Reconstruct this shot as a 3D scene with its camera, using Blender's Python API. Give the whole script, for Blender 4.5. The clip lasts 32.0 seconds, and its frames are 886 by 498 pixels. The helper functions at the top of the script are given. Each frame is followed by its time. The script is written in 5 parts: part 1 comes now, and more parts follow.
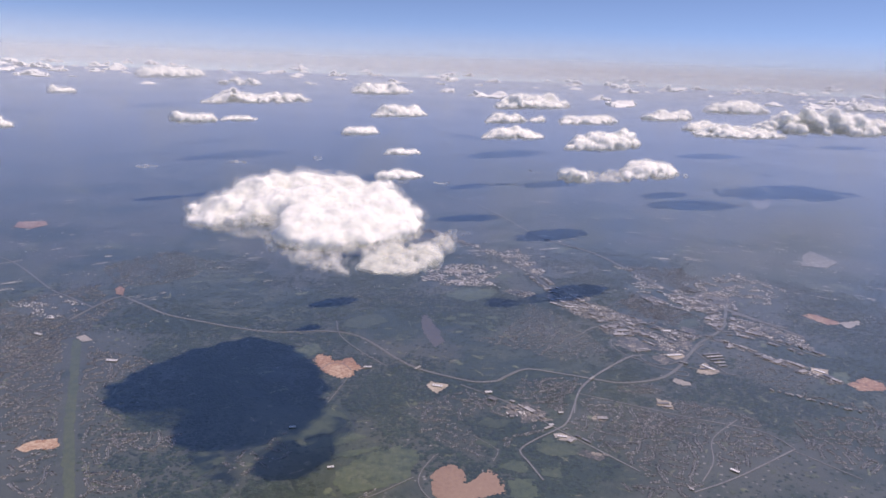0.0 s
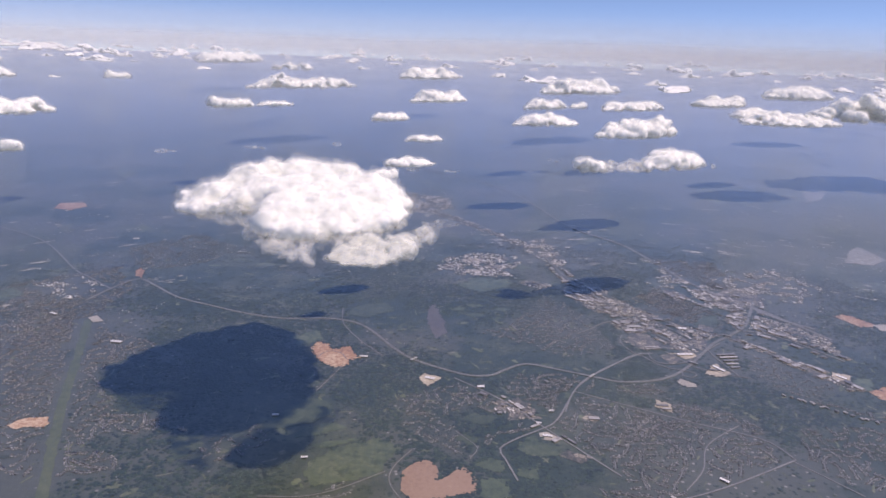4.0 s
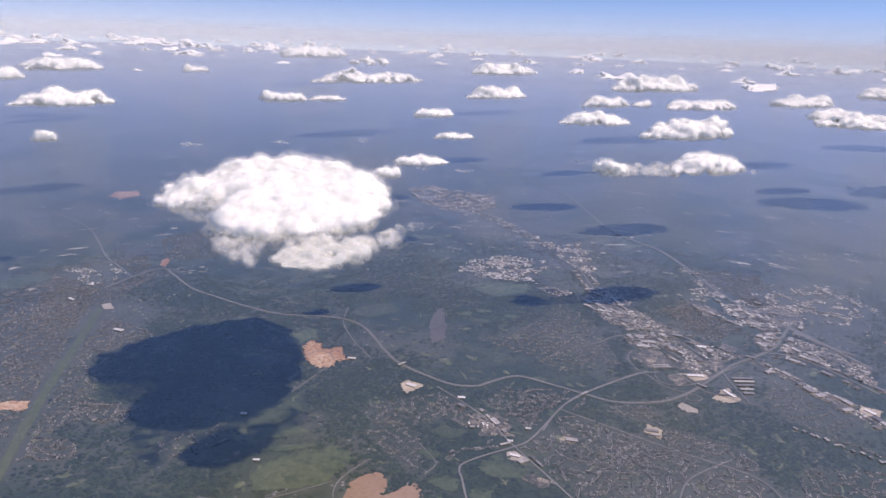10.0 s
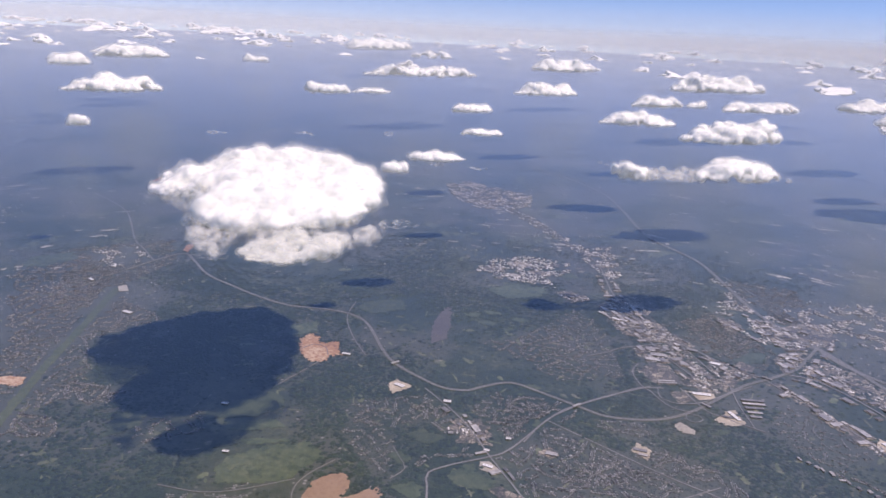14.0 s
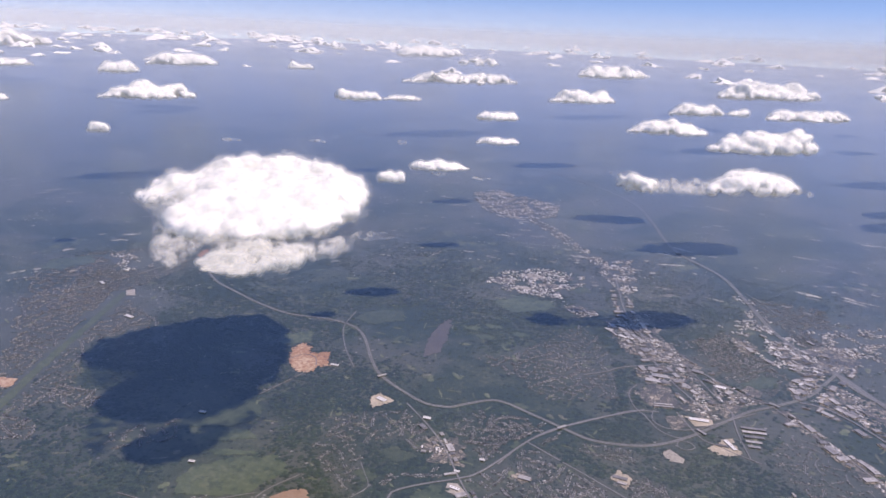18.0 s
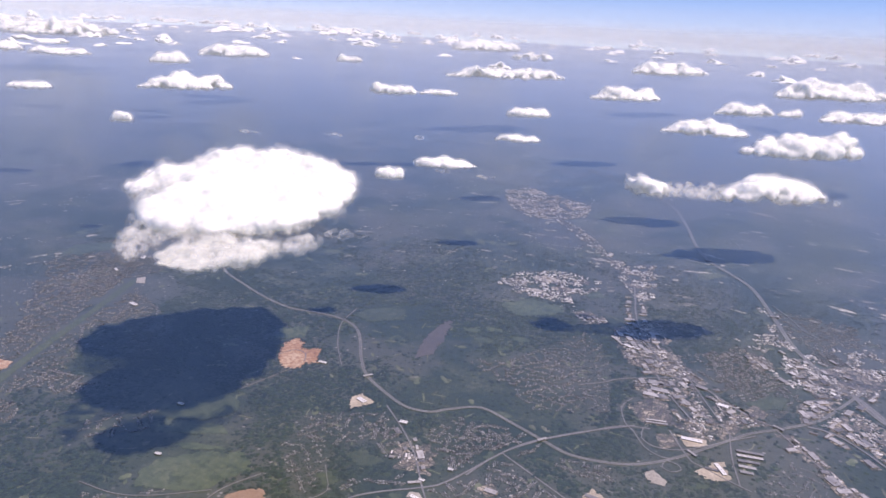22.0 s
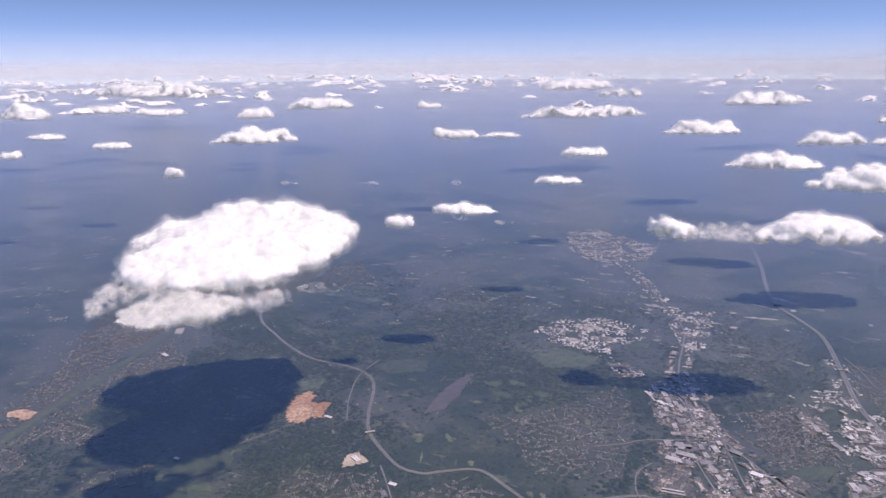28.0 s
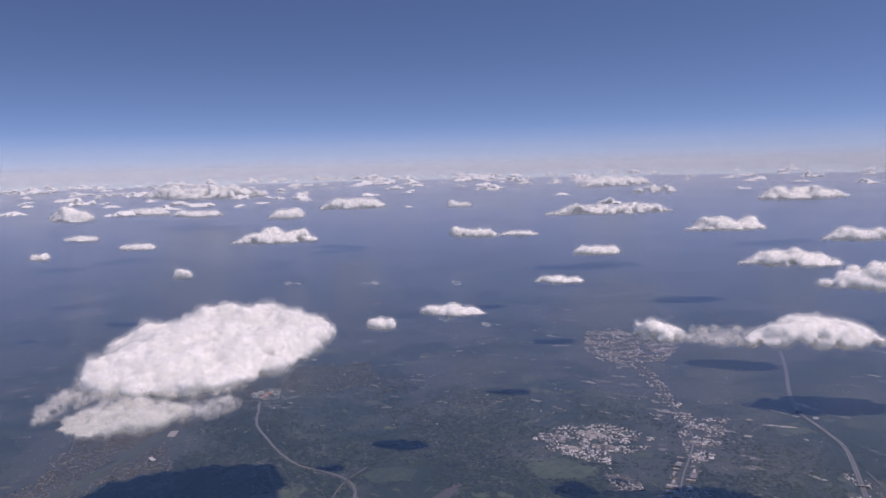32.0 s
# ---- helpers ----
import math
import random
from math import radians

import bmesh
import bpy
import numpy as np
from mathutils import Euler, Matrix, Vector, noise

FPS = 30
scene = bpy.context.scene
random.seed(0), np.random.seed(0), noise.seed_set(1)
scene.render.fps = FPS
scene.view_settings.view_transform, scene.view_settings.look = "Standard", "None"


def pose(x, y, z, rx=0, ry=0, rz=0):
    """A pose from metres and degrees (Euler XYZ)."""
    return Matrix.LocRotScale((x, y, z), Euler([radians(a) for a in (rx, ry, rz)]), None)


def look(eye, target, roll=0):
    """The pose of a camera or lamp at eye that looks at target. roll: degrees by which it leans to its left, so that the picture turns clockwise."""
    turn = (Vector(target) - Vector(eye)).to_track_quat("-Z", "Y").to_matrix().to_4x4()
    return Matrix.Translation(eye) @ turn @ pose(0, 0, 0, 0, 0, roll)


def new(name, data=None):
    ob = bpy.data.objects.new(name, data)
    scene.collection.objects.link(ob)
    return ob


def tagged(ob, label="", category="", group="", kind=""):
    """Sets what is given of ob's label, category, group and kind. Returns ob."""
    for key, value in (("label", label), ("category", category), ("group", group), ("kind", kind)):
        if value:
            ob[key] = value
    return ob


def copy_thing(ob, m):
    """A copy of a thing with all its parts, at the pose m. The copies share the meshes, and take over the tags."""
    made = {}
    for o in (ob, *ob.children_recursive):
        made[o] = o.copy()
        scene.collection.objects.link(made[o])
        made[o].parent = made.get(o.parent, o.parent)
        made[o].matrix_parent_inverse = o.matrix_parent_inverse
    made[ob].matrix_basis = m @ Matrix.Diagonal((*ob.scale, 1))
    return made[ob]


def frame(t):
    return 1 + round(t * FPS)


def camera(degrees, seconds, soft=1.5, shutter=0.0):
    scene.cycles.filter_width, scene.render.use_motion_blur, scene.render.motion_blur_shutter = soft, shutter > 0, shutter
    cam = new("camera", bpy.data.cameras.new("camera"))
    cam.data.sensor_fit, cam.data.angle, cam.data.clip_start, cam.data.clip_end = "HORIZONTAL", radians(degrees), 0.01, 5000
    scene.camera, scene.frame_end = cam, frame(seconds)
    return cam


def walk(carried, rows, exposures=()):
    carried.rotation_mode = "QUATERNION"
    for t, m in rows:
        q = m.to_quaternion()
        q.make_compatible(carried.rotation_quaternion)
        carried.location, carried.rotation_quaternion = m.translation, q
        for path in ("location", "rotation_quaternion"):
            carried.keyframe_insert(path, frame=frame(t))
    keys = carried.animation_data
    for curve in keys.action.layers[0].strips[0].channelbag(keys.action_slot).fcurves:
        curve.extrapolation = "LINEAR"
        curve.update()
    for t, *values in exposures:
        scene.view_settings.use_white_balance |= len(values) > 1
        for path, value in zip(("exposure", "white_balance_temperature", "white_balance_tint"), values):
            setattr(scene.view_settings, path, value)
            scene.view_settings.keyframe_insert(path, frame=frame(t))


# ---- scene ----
# A landscape from the air, laid out as a model of about 1 : 23, so that the whole land up to the horizon lies within the camera's reach.
# x to the east, y to the north, z up from the ground; the sun stands high in the east.
cam = camera(64.0, 32.0)
ROWS = [
    (0.0, (31.38, 38.60, 111.28), (15.05, 328.14, 34.49), 2.3),
    (0.5, (34.02, 39.29, 111.49), (14.85, 328.64, 34.45), 2.3),
    (1.0, (36.87, 40.09, 111.73), (14.85, 329.02, 34.09), 2.2),
    (1.5, (39.75, 41.06, 111.90), (14.60, 329.59, 33.90), 2.0),
    (2.0, (42.59, 42.19, 112.01), (13.71, 330.25, 33.28), 2.3),
    (2.5, (45.40, 43.37, 112.10), (12.79, 330.40, 31.09), 2.2),
    (3.0, (48.16, 44.44, 112.22), (12.25, 330.57, 29.25), 2.2),
    (3.5, (50.89, 45.38, 112.38), (12.21, 330.69, 28.42), 2.2),
    (5.5, (61.87, 50.47, 112.84), (11.05, 334.46, 30.45), 2.0),
    (6.0, (64.58, 51.80, 112.93), (10.35, 334.74, 29.60), 2.2),
    (6.5, (67.29, 53.13, 112.92), (9.94, 335.33, 28.29), 2.2),
    (7.0, (69.96, 54.42, 112.87), (9.75, 335.68, 28.01), 2.2),
    (7.5, (72.64, 55.77, 112.87), (9.31, 336.54, 28.07), 2.0),
    (8.0, (75.35, 57.20, 112.99), (9.10, 337.24, 28.25), 1.9),
    (8.5, (78.00, 58.68, 113.14), (8.53, 337.92, 28.28), 1.8),
    (9.0, (80.58, 60.27, 113.29), (7.87, 338.51, 28.03), 2.1),
    (9.5, (83.17, 62.02, 113.46), (7.48, 339.11, 26.93), 2.3),
    (10.0, (85.80, 63.78, 113.57), (7.33, 340.12, 26.73), 2.1),
    (10.5, (88.31, 65.42, 113.58), (7.05, 340.81, 26.90), 2.2),
    (11.0, (90.72, 67.01, 113.58), (6.62, 341.76, 27.07), 2.3),
    (11.5, (93.26, 68.72, 113.67), (6.15, 342.49, 27.75), 2.5),
    (12.0, (95.93, 70.53, 113.82), (5.30, 343.24, 27.10), 2.7),
    (12.5, (98.54, 72.30, 113.92), (4.75, 343.10, 25.75), 2.9),
    (13.0, (101.06, 74.08, 114.00), (3.09, 343.39, 24.94), 3.0),
    (13.5, (103.64, 75.87, 114.09), (2.00, 343.50, 24.50), 3.1),
    (14.0, (106.31, 77.65, 114.22), (1.57, 343.92, 24.08), 3.1),
    (14.5, (108.97, 79.48, 114.43), (2.05, 345.15, 25.10), 3.1),
    (16.5, (118.46, 87.27, 114.94), (-0.91, 347.43, 25.04), 2.8),
    (17.0, (120.57, 89.16, 115.15), (-1.48, 348.10, 25.67), 2.7),
    (17.5, (122.77, 91.02, 115.32), (-1.98, 349.10, 26.18), 2.6),
    (18.0, (125.13, 92.94, 115.46), (-2.11, 349.62, 26.74), 2.7),
    (18.5, (127.52, 95.10, 115.56), (-2.41, 350.37, 26.93), 2.6),
    (19.0, (129.76, 97.46, 115.55), (-3.26, 351.12, 25.94), 2.5),
    (19.5, (131.89, 99.74, 115.61), (-3.95, 351.36, 24.45), 2.8),
    (20.0, (134.00, 101.93, 115.84), (-4.14, 351.68, 23.81), 2.8),
    (20.5, (136.03, 104.14, 116.07), (-4.62, 352.24, 23.12), 2.8),
    (21.0, (137.97, 106.33, 116.21), (-5.60, 353.29, 24.10), 2.9),
    (21.5, (140.05, 108.50, 116.31), (-6.39, 353.64, 24.50), 3.1),
    (22.0, (142.24, 110.78, 116.39), (-6.81, 354.18, 24.18), 3.1),
    (22.5, (144.41, 113.18, 116.49), (-8.58, 353.40, 21.98), 2.9),
    (23.0, (146.62, 115.65, 116.62), (-5.69, 351.67, 11.47), 2.1),
    (23.5, (148.89, 118.04, 116.69), (-0.78, 351.92, 2.71), 2.7),
    (24.0, (151.02, 120.29, 116.69), (-0.73, 352.85, 3.58), 1.6),
    (24.5, (152.89, 122.64, 116.83), (-2.23, 353.00, 3.33), 2.4),
    (25.0, (154.63, 125.16, 117.12), (-7.09, 351.46, 4.52), 2.7),
    (25.5, (156.45, 127.70, 117.32), (-8.83, 354.38, 11.08), 2.4),
    (27.5, (163.47, 137.62, 117.21), (-22.42, 358.33, 35.27), 0.0),
    (28.0, (165.25, 140.12, 117.33), (-24.42, 359.67, 40.64), -0.5),
    (28.5, (167.10, 142.64, 117.42), (-25.34, 362.39, 49.55), -0.8),
    (29.0, (168.96, 145.21, 117.51), (-25.65, 365.60, 57.56), -1.2),
    (29.5, (170.79, 147.73, 117.61), (-26.44, 367.65, 65.19), -1.2),
    (30.0, (172.55, 150.11, 117.70), (-27.99, 367.99, 69.75), -1.2),
    (30.5, (174.23, 152.44, 117.73), (-29.19, 368.09, 72.00), -0.8),
    (31.0, (176.00, 154.89, 117.72), (-28.79, 369.84, 75.00), -1.0),
    (31.5, (177.94, 157.36, 117.84), (-28.72, 371.42, 77.89), -1.5),
    (32.0, (179.74, 159.09, 118.30), (-29.42, 370.97, 81.70), -1.4),
]
EXPOSURES = [(0, 0.49, 7400, 28.5), (9, 0.57, 7260, 28), (20, 0.64, 7200, 28.5), (22.5, 0.77, 7150, 29.5), (25.5, 0.9, 7150, 30), (28, 0.56, 7100, 31), (30, 0.2, 7000, 31), (32, 0.04, 6960, 32)]
walk(cam, [(t, look(eye, aim, roll)) for t, eye, aim, roll in ROWS], EXPOSURES)

# ---- sky and sun ----
SUN = Vector((30, 4, 62)).normalized()
world = bpy.data.worlds.new("sky")
scene.world = world
scene.cycles.transparent_max_bounces = 48
world.use_nodes = True
wn = world.node_tree
wn.nodes.clear()
sky = wn.nodes.new("ShaderNodeTexSky")
sky.sky_type = "NISHITA"
sky.sun_disc = False
sky.sun_elevation = math.asin(SUN.z)
sky.sun_rotation = math.atan2(SUN.x, SUN.y)
sky.altitude, sky.air_density, sky.dust_density, sky.ozone_density = 2600, 1.0, 0.25, 1.4
geo = wn.nodes.new("ShaderNodeTexCoord")
dip = wn.nodes.new("ShaderNodeVectorMath")      # horizon put under the eye's level, gradient steepened; both tuned to the camera's view
dip.operation = "MULTIPLY_ADD"
dip.inputs[1].default_value = (1, 1, 2.1)
dip.inputs[2].default_value = (0, 0, 0.115)
wn.links.new(geo.outputs["Generated"], dip.inputs[0])
wn.links.new(dip.outputs[0], sky.inputs[0])
bg = wn.nodes.new("ShaderNodeBackground")
bg.inputs["Strength"].default_value = 0.12
wout = wn.nodes.new("ShaderNodeOutputWorld")
rich = wn.nodes.new("ShaderNodeHueSaturation")
rich.inputs["Saturation"].default_value = 1.13
wn.links.new(sky.outputs[0], rich.inputs["Color"])
wn.links.new(rich.outputs[0], bg.inputs[0])
wn.links.new(bg.outputs[0], wout.inputs[0])

lamp = bpy.data.lights.new("sun", "SUN")
lamp.energy, lamp.angle, lamp.color = 2.6, radians(1.6), (1.0, 0.95, 0.88)
sun = new("sun", lamp)
sun.matrix_world = look(SUN * 900, (0, 0, 0))


# ---- materials ----
def node(nt, kind, **values):
    n = nt.nodes.new(kind)
    for key, value in values.items():
        n.inputs[key.replace("_", " ")].default_value = value
    return n


def ramp(nt, source, stops):
    r = nt.nodes.new("ShaderNodeValToRGB")
    r.color_ramp.interpolation = "EASE"
    for i, (at, rgb) in enumerate(stops):
        e = r.color_ramp.elements[i] if i < 2 else r.color_ramp.elements.new(at)
        e.position, e.color = at, (*rgb, 1)
    nt.links.new(source, r.inputs[0])
    return r.outputs[0]


def math_node(nt, op, a, b):
    n = nt.nodes.new("ShaderNodeMath")
    n.operation = op
    for i, v in enumerate((a, b)):
        if isinstance(v, (int, float)):
            n.inputs[i].default_value = v
        else:
            nt.links.new(v, n.inputs[i])
    return n.outputs[0]


def mix(nt, fac, a, b, how="MIX"):
    n = nt.nodes.new("ShaderNodeMix")
    n.data_type, n.blend_type = "RGBA", how
    for sock, v in ((n.inputs[0], fac), (n.inputs[6], a), (n.inputs[7], b)):
        if isinstance(v, (int, float)):
            sock.default_value = v
        elif isinstance(v, tuple):
            sock.default_value = (*v, 1)
        else:
            nt.links.new(v, sock)
    return n.outputs[2]


# strength of the haze that is put into the land materials
HAZE_GLOSS = 0.1


def with_haze_gloss(nt, shader):
    """Distance haze put into the surface as a tinted sky gloss: it grows with the slant of the view."""
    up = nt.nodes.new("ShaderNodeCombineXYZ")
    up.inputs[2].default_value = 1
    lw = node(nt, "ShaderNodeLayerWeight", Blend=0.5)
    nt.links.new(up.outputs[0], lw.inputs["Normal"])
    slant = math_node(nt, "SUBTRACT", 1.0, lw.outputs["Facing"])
    path = math_node(nt, "MULTIPLY", -HAZE_GLOSS, math_node(nt, "POWER", math_node(nt, "MAXIMUM", slant, 0.004), -1.36))
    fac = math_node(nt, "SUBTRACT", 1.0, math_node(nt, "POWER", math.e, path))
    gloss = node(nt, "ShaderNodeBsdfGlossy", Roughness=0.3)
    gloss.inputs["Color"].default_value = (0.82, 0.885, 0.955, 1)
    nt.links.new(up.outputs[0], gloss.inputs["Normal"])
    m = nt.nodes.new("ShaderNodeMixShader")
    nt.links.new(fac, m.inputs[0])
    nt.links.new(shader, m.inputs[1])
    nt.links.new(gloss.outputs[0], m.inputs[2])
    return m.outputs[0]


def material(name, stops, scale=1.0, detail=6, rough=0.9, vary=0.0, bump=0.0, hazed=True, tint=None):
    """Matt land or wall: noise at two scales through a ramp, a shade of its own for each object or island, and fine relief."""
    m = bpy.data.materials.new(name)
    m.use_nodes = True
    m.cycles.use_bump_map_correction = False
    nt = m.node_tree
    nt.nodes.clear()
    place = nt.nodes.new("ShaderNodeNewGeometry")
    fine = node(nt, "ShaderNodeTexNoise", Scale=scale, Detail=detail, Roughness=0.65)
    wide = node(nt, "ShaderNodeTexNoise", Scale=scale * 0.09, Detail=4.0, Roughness=0.6)
    for n in (fine, wide):
        nt.links.new(place.outputs["Position"], n.inputs["Vector"])
    both = math_node(nt, "ADD", math_node(nt, "MULTIPLY", fine.outputs[0], 0.55), math_node(nt, "MULTIPLY", wide.outputs[0], 0.45))
    col = ramp(nt, both, stops)
    if vary:
        own = nt.nodes.new("ShaderNodeObjectInfo").outputs["Random"] if vary > 0 else place.outputs["Random Per Island"]
        shade = math_node(nt, "ADD", math_node(nt, "MULTIPLY", own, 2 * abs(vary)), 1 - abs(vary))
        grey = nt.nodes.new("ShaderNodeCombineXYZ")
        for i in range(3):
            nt.links.new(shade, grey.inputs[i])
        col = mix(nt, 1.0, col, grey.outputs[0], "MULTIPLY")
    if tint:
        col = tint(nt, place, col)
    b = node(nt, "ShaderNodeBsdfPrincipled", Roughness=rough)
    b.inputs["Specular IOR Level"].default_value = 0.25
    nt.links.new(col, b.inputs["Base Color"])
    if bump:
        h = node(nt, "ShaderNodeBump", Strength=0.8, Distance=bump)
        nt.links.new(fine.outputs[0], h.inputs["Height"])
        nt.links.new(h.outputs[0], b.inputs["Normal"])
    out = nt.nodes.new("ShaderNodeOutputMaterial")
    # haze is laid over the surface here, as gloss in its own material
    nt.links.new(with_haze_gloss(nt, b.outputs[0]) if hazed else b.outputs[0], out.inputs[0])
    return m


def land_tint(nt, place, col):
    """Dark woods, clearings, brown built-up land and scattered roofs, each by noise of its own size."""
    def n(scale, detail=3.0):
        t = node(nt, "ShaderNodeTexNoise", Scale=scale, Detail=detail, Roughness=0.62)
        nt.links.new(place.outputs["Position"], t.inputs["Vector"])
        return t.outputs[0]
    forest = ramp(nt, n(0.017, 7.0), [(0.44, (1, 1, 1)), (0.56, (0, 0, 0))])
    col = mix(nt, math_node(nt, "MULTIPLY", forest, 0.8), col, (0.024, 0.042, 0.020))
    meadow = ramp(nt, n(0.03, 5.0), [(0.60, (0, 0, 0)), (0.66, (1, 1, 1))])
    col = mix(nt, math_node(nt, "MULTIPLY", meadow, 0.75), col, (0.12, 0.14, 0.07))
    village = ramp(nt, n(0.013, 7.0), [(0.45, (0, 0, 0)), (0.56, (1, 1, 1))])
    col = mix(nt, math_node(nt, "MULTIPLY", village, 0.65), col, (0.098, 0.102, 0.078))
    cell = node(nt, "ShaderNodeTexVoronoi", Scale=0.30)
    nt.links.new(place.outputs["Position"], cell.inputs["Vector"])
    roofs = ramp(nt, cell.outputs["Distance"], [(0.10, (1, 1, 1)), (0.18, (0, 0, 0))])
    spots = math_node(nt, "MULTIPLY", village, roofs)
    return mix(nt, math_node(nt, "MULTIPLY", spots, 0.8), col, (0.33, 0.31, 0.285))


WOODS = material("woods", [(0.36, (0.023, 0.037, 0.017)), (0.50, (0.050, 0.066, 0.033)), (0.64, (0.105, 0.116, 0.066))], scale=0.6, detail=10, bump=0.3, tint=land_tint)
CANOPY = material("leaves", [(0.34, (0.015, 0.028, 0.012)), (0.50, (0.026, 0.042, 0.018)), (0.66, (0.052, 0.070, 0.032))], scale=0.22, vary=-0.42)
def meadow_tint(nt, place, col):
    """Clumps of trees and rough grass in the fields."""
    t = node(nt, "ShaderNodeTexNoise", Scale=0.28, Detail=6.0, Roughness=0.7)
    nt.links.new(place.outputs["Position"], t.inputs["Vector"])
    clump = ramp(nt, t.outputs[0], [(0.50, (0, 0, 0)), (0.60, (1, 1, 1))])
    return mix(nt, math_node(nt, "MULTIPLY", clump, 0.7), col, (0.034, 0.054, 0.024))


MEADOW = material("meadow", [(0.36, (0.046, 0.064, 0.029)), (0.50, (0.074, 0.097, 0.045)), (0.64, (0.120, 0.136, 0.072))], scale=0.5, detail=8, vary=0.2, tint=meadow_tint)
CLAY = material("red_clay", [(0.38, (0.22, 0.115, 0.055)), (0.50, (0.42, 0.225, 0.105)), (0.62, (0.62, 0.46, 0.30))], scale=0.75, detail=9, vary=0.1)
SOIL = material("ploughed_soil", [(0.34, (0.26, 0.160, 0.095)), (0.55, (0.33, 0.215, 0.135)), (0.70, (0.39, 0.27, 0.18))], scale=0.8)
SAND = material("pale_ground", [(0.36, (0.22, 0.195, 0.15)), (0.52, (0.40, 0.36, 0.295)), (0.66, (0.55, 0.50, 0.43))], scale=1.1, detail=9)
QUARRY = material("quarry_stone", [(0.36, (0.10, 0.10, 0.08)), (0.52, (0.24, 0.23, 0.20)), (0.66, (0.44, 0.42, 0.38))], scale=0.3, detail=9)
MUD = material("brown_water", [(0.35, (0.085, 0.075, 0.058)), (0.65, (0.125, 0.108, 0.082))], scale=0.3, rough=0.5)
PIER = material("concrete", [(0.35, (0.34, 0.33, 0.31)), (0.65, (0.48, 0.47, 0.45))], scale=1.0)
def parcel_tint(nt, place, col):
    """Lots of differing age, with tree rows between them."""
    cell = node(nt, "ShaderNodeTexVoronoi", Scale=0.55, Randomness=0.7)
    cell.distance = "CHEBYCHEV"
    edge = node(nt, "ShaderNodeTexVoronoi", Scale=0.55, Randomness=0.7)
    edge.feature = "DISTANCE_TO_EDGE"
    for n in (cell, edge):
        nt.links.new(place.outputs["Position"], n.inputs["Vector"])
    grey = nt.nodes.new("ShaderNodeRGBToBW")
    nt.links.new(cell.outputs["Color"], grey.inputs[0])
    shade = ramp(nt, grey.outputs[0], [(0.2, (0.5, 0.5, 0.5)), (0.8, (1.1, 1.08, 1.04))])
    col = mix(nt, 1.0, col, shade, "MULTIPLY")
    hedge = ramp(nt, edge.outputs["Distance"], [(0.05, (1, 1, 1)), (0.11, (0, 0, 0))])
    return mix(nt, math_node(nt, "MULTIPLY", hedge, 0.75), col, (0.04, 0.052, 0.028))


PAVING = material("paving", [(0.38, (0.060, 0.066, 0.042)), (0.46, (0.19, 0.165, 0.125)), (0.60, (0.46, 0.40, 0.31))], scale=1.6, detail=8, tint=parcel_tint)
ROAD = material("road_surface", [(0.35, (0.155, 0.150, 0.138)), (0.65, (0.25, 0.243, 0.225))], scale=0.9)
STREET = material("street_surface", [(0.35, (0.13, 0.13, 0.118)), (0.65, (0.25, 0.243, 0.225))], scale=0.9)
YARD = material("lawns", [(0.35, (0.045, 0.055, 0.030)), (0.50, (0.075, 0.080, 0.052)), (0.65, (0.135, 0.125, 0.095))], scale=1.3, vary=-0.4)
VERGE = material("verge", [(0.35, (0.075, 0.088, 0.050)), (0.65, (0.14, 0.145, 0.095))], scale=0.6)
STRIP = material("mown_strip", [(0.35, (0.065, 0.085, 0.034)), (0.65, (0.110, 0.125, 0.056))], scale=0.4)
CREAM = material("cream_ground", [(0.36, (0.24, 0.20, 0.14)), (0.50, (0.46, 0.39, 0.28)), (0.64, (0.64, 0.55, 0.42))], scale=1.4, detail=9)
GLADE = material("glade", [(0.36, (0.055, 0.075, 0.033)), (0.50, (0.10, 0.115, 0.058)), (0.64, (0.19, 0.18, 0.13))], scale=0.5, detail=6, vary=-0.5)
CLEARED = material("cleared_land", [(0.38, (0.07, 0.08, 0.05)), (0.62, (0.42, 0.39, 0.33))], scale=0.35, detail=9, vary=-0.5)
WHITE_ROOF = material("white_roof", [(0.35, (0.66, 0.65, 0.63)), (0.65, (0.80, 0.79, 0.77))], scale=0.8, vary=0.12)
ROOF = material("flat_roof", [(0.35, (0.23, 0.22, 0.21)), (0.65, (0.40, 0.385, 0.365))], scale=0.8, vary=0.65)
WALL = material("wall", [(0.35, (0.30, 0.27, 0.24)), (0.65, (0.42, 0.39, 0.35))], scale=1.0, vary=0.2)
FAR_ROOF = material("far_roofs", [(0.35, (0.34, 0.33, 0.31)), (0.65, (0.58, 0.56, 0.53))], scale=0.8, vary=-0.5)
TOWN_ROOF = material("town_roofs", [(0.35, (0.31, 0.295, 0.27)), (0.65, (0.56, 0.535, 0.50))], scale=0.8, vary=-0.85)
HOUSES = material("house_roofs", [(0.35, (0.125, 0.12, 0.112)), (0.65, (0.255, 0.248, 0.235))], scale=0.8, vary=-0.85)


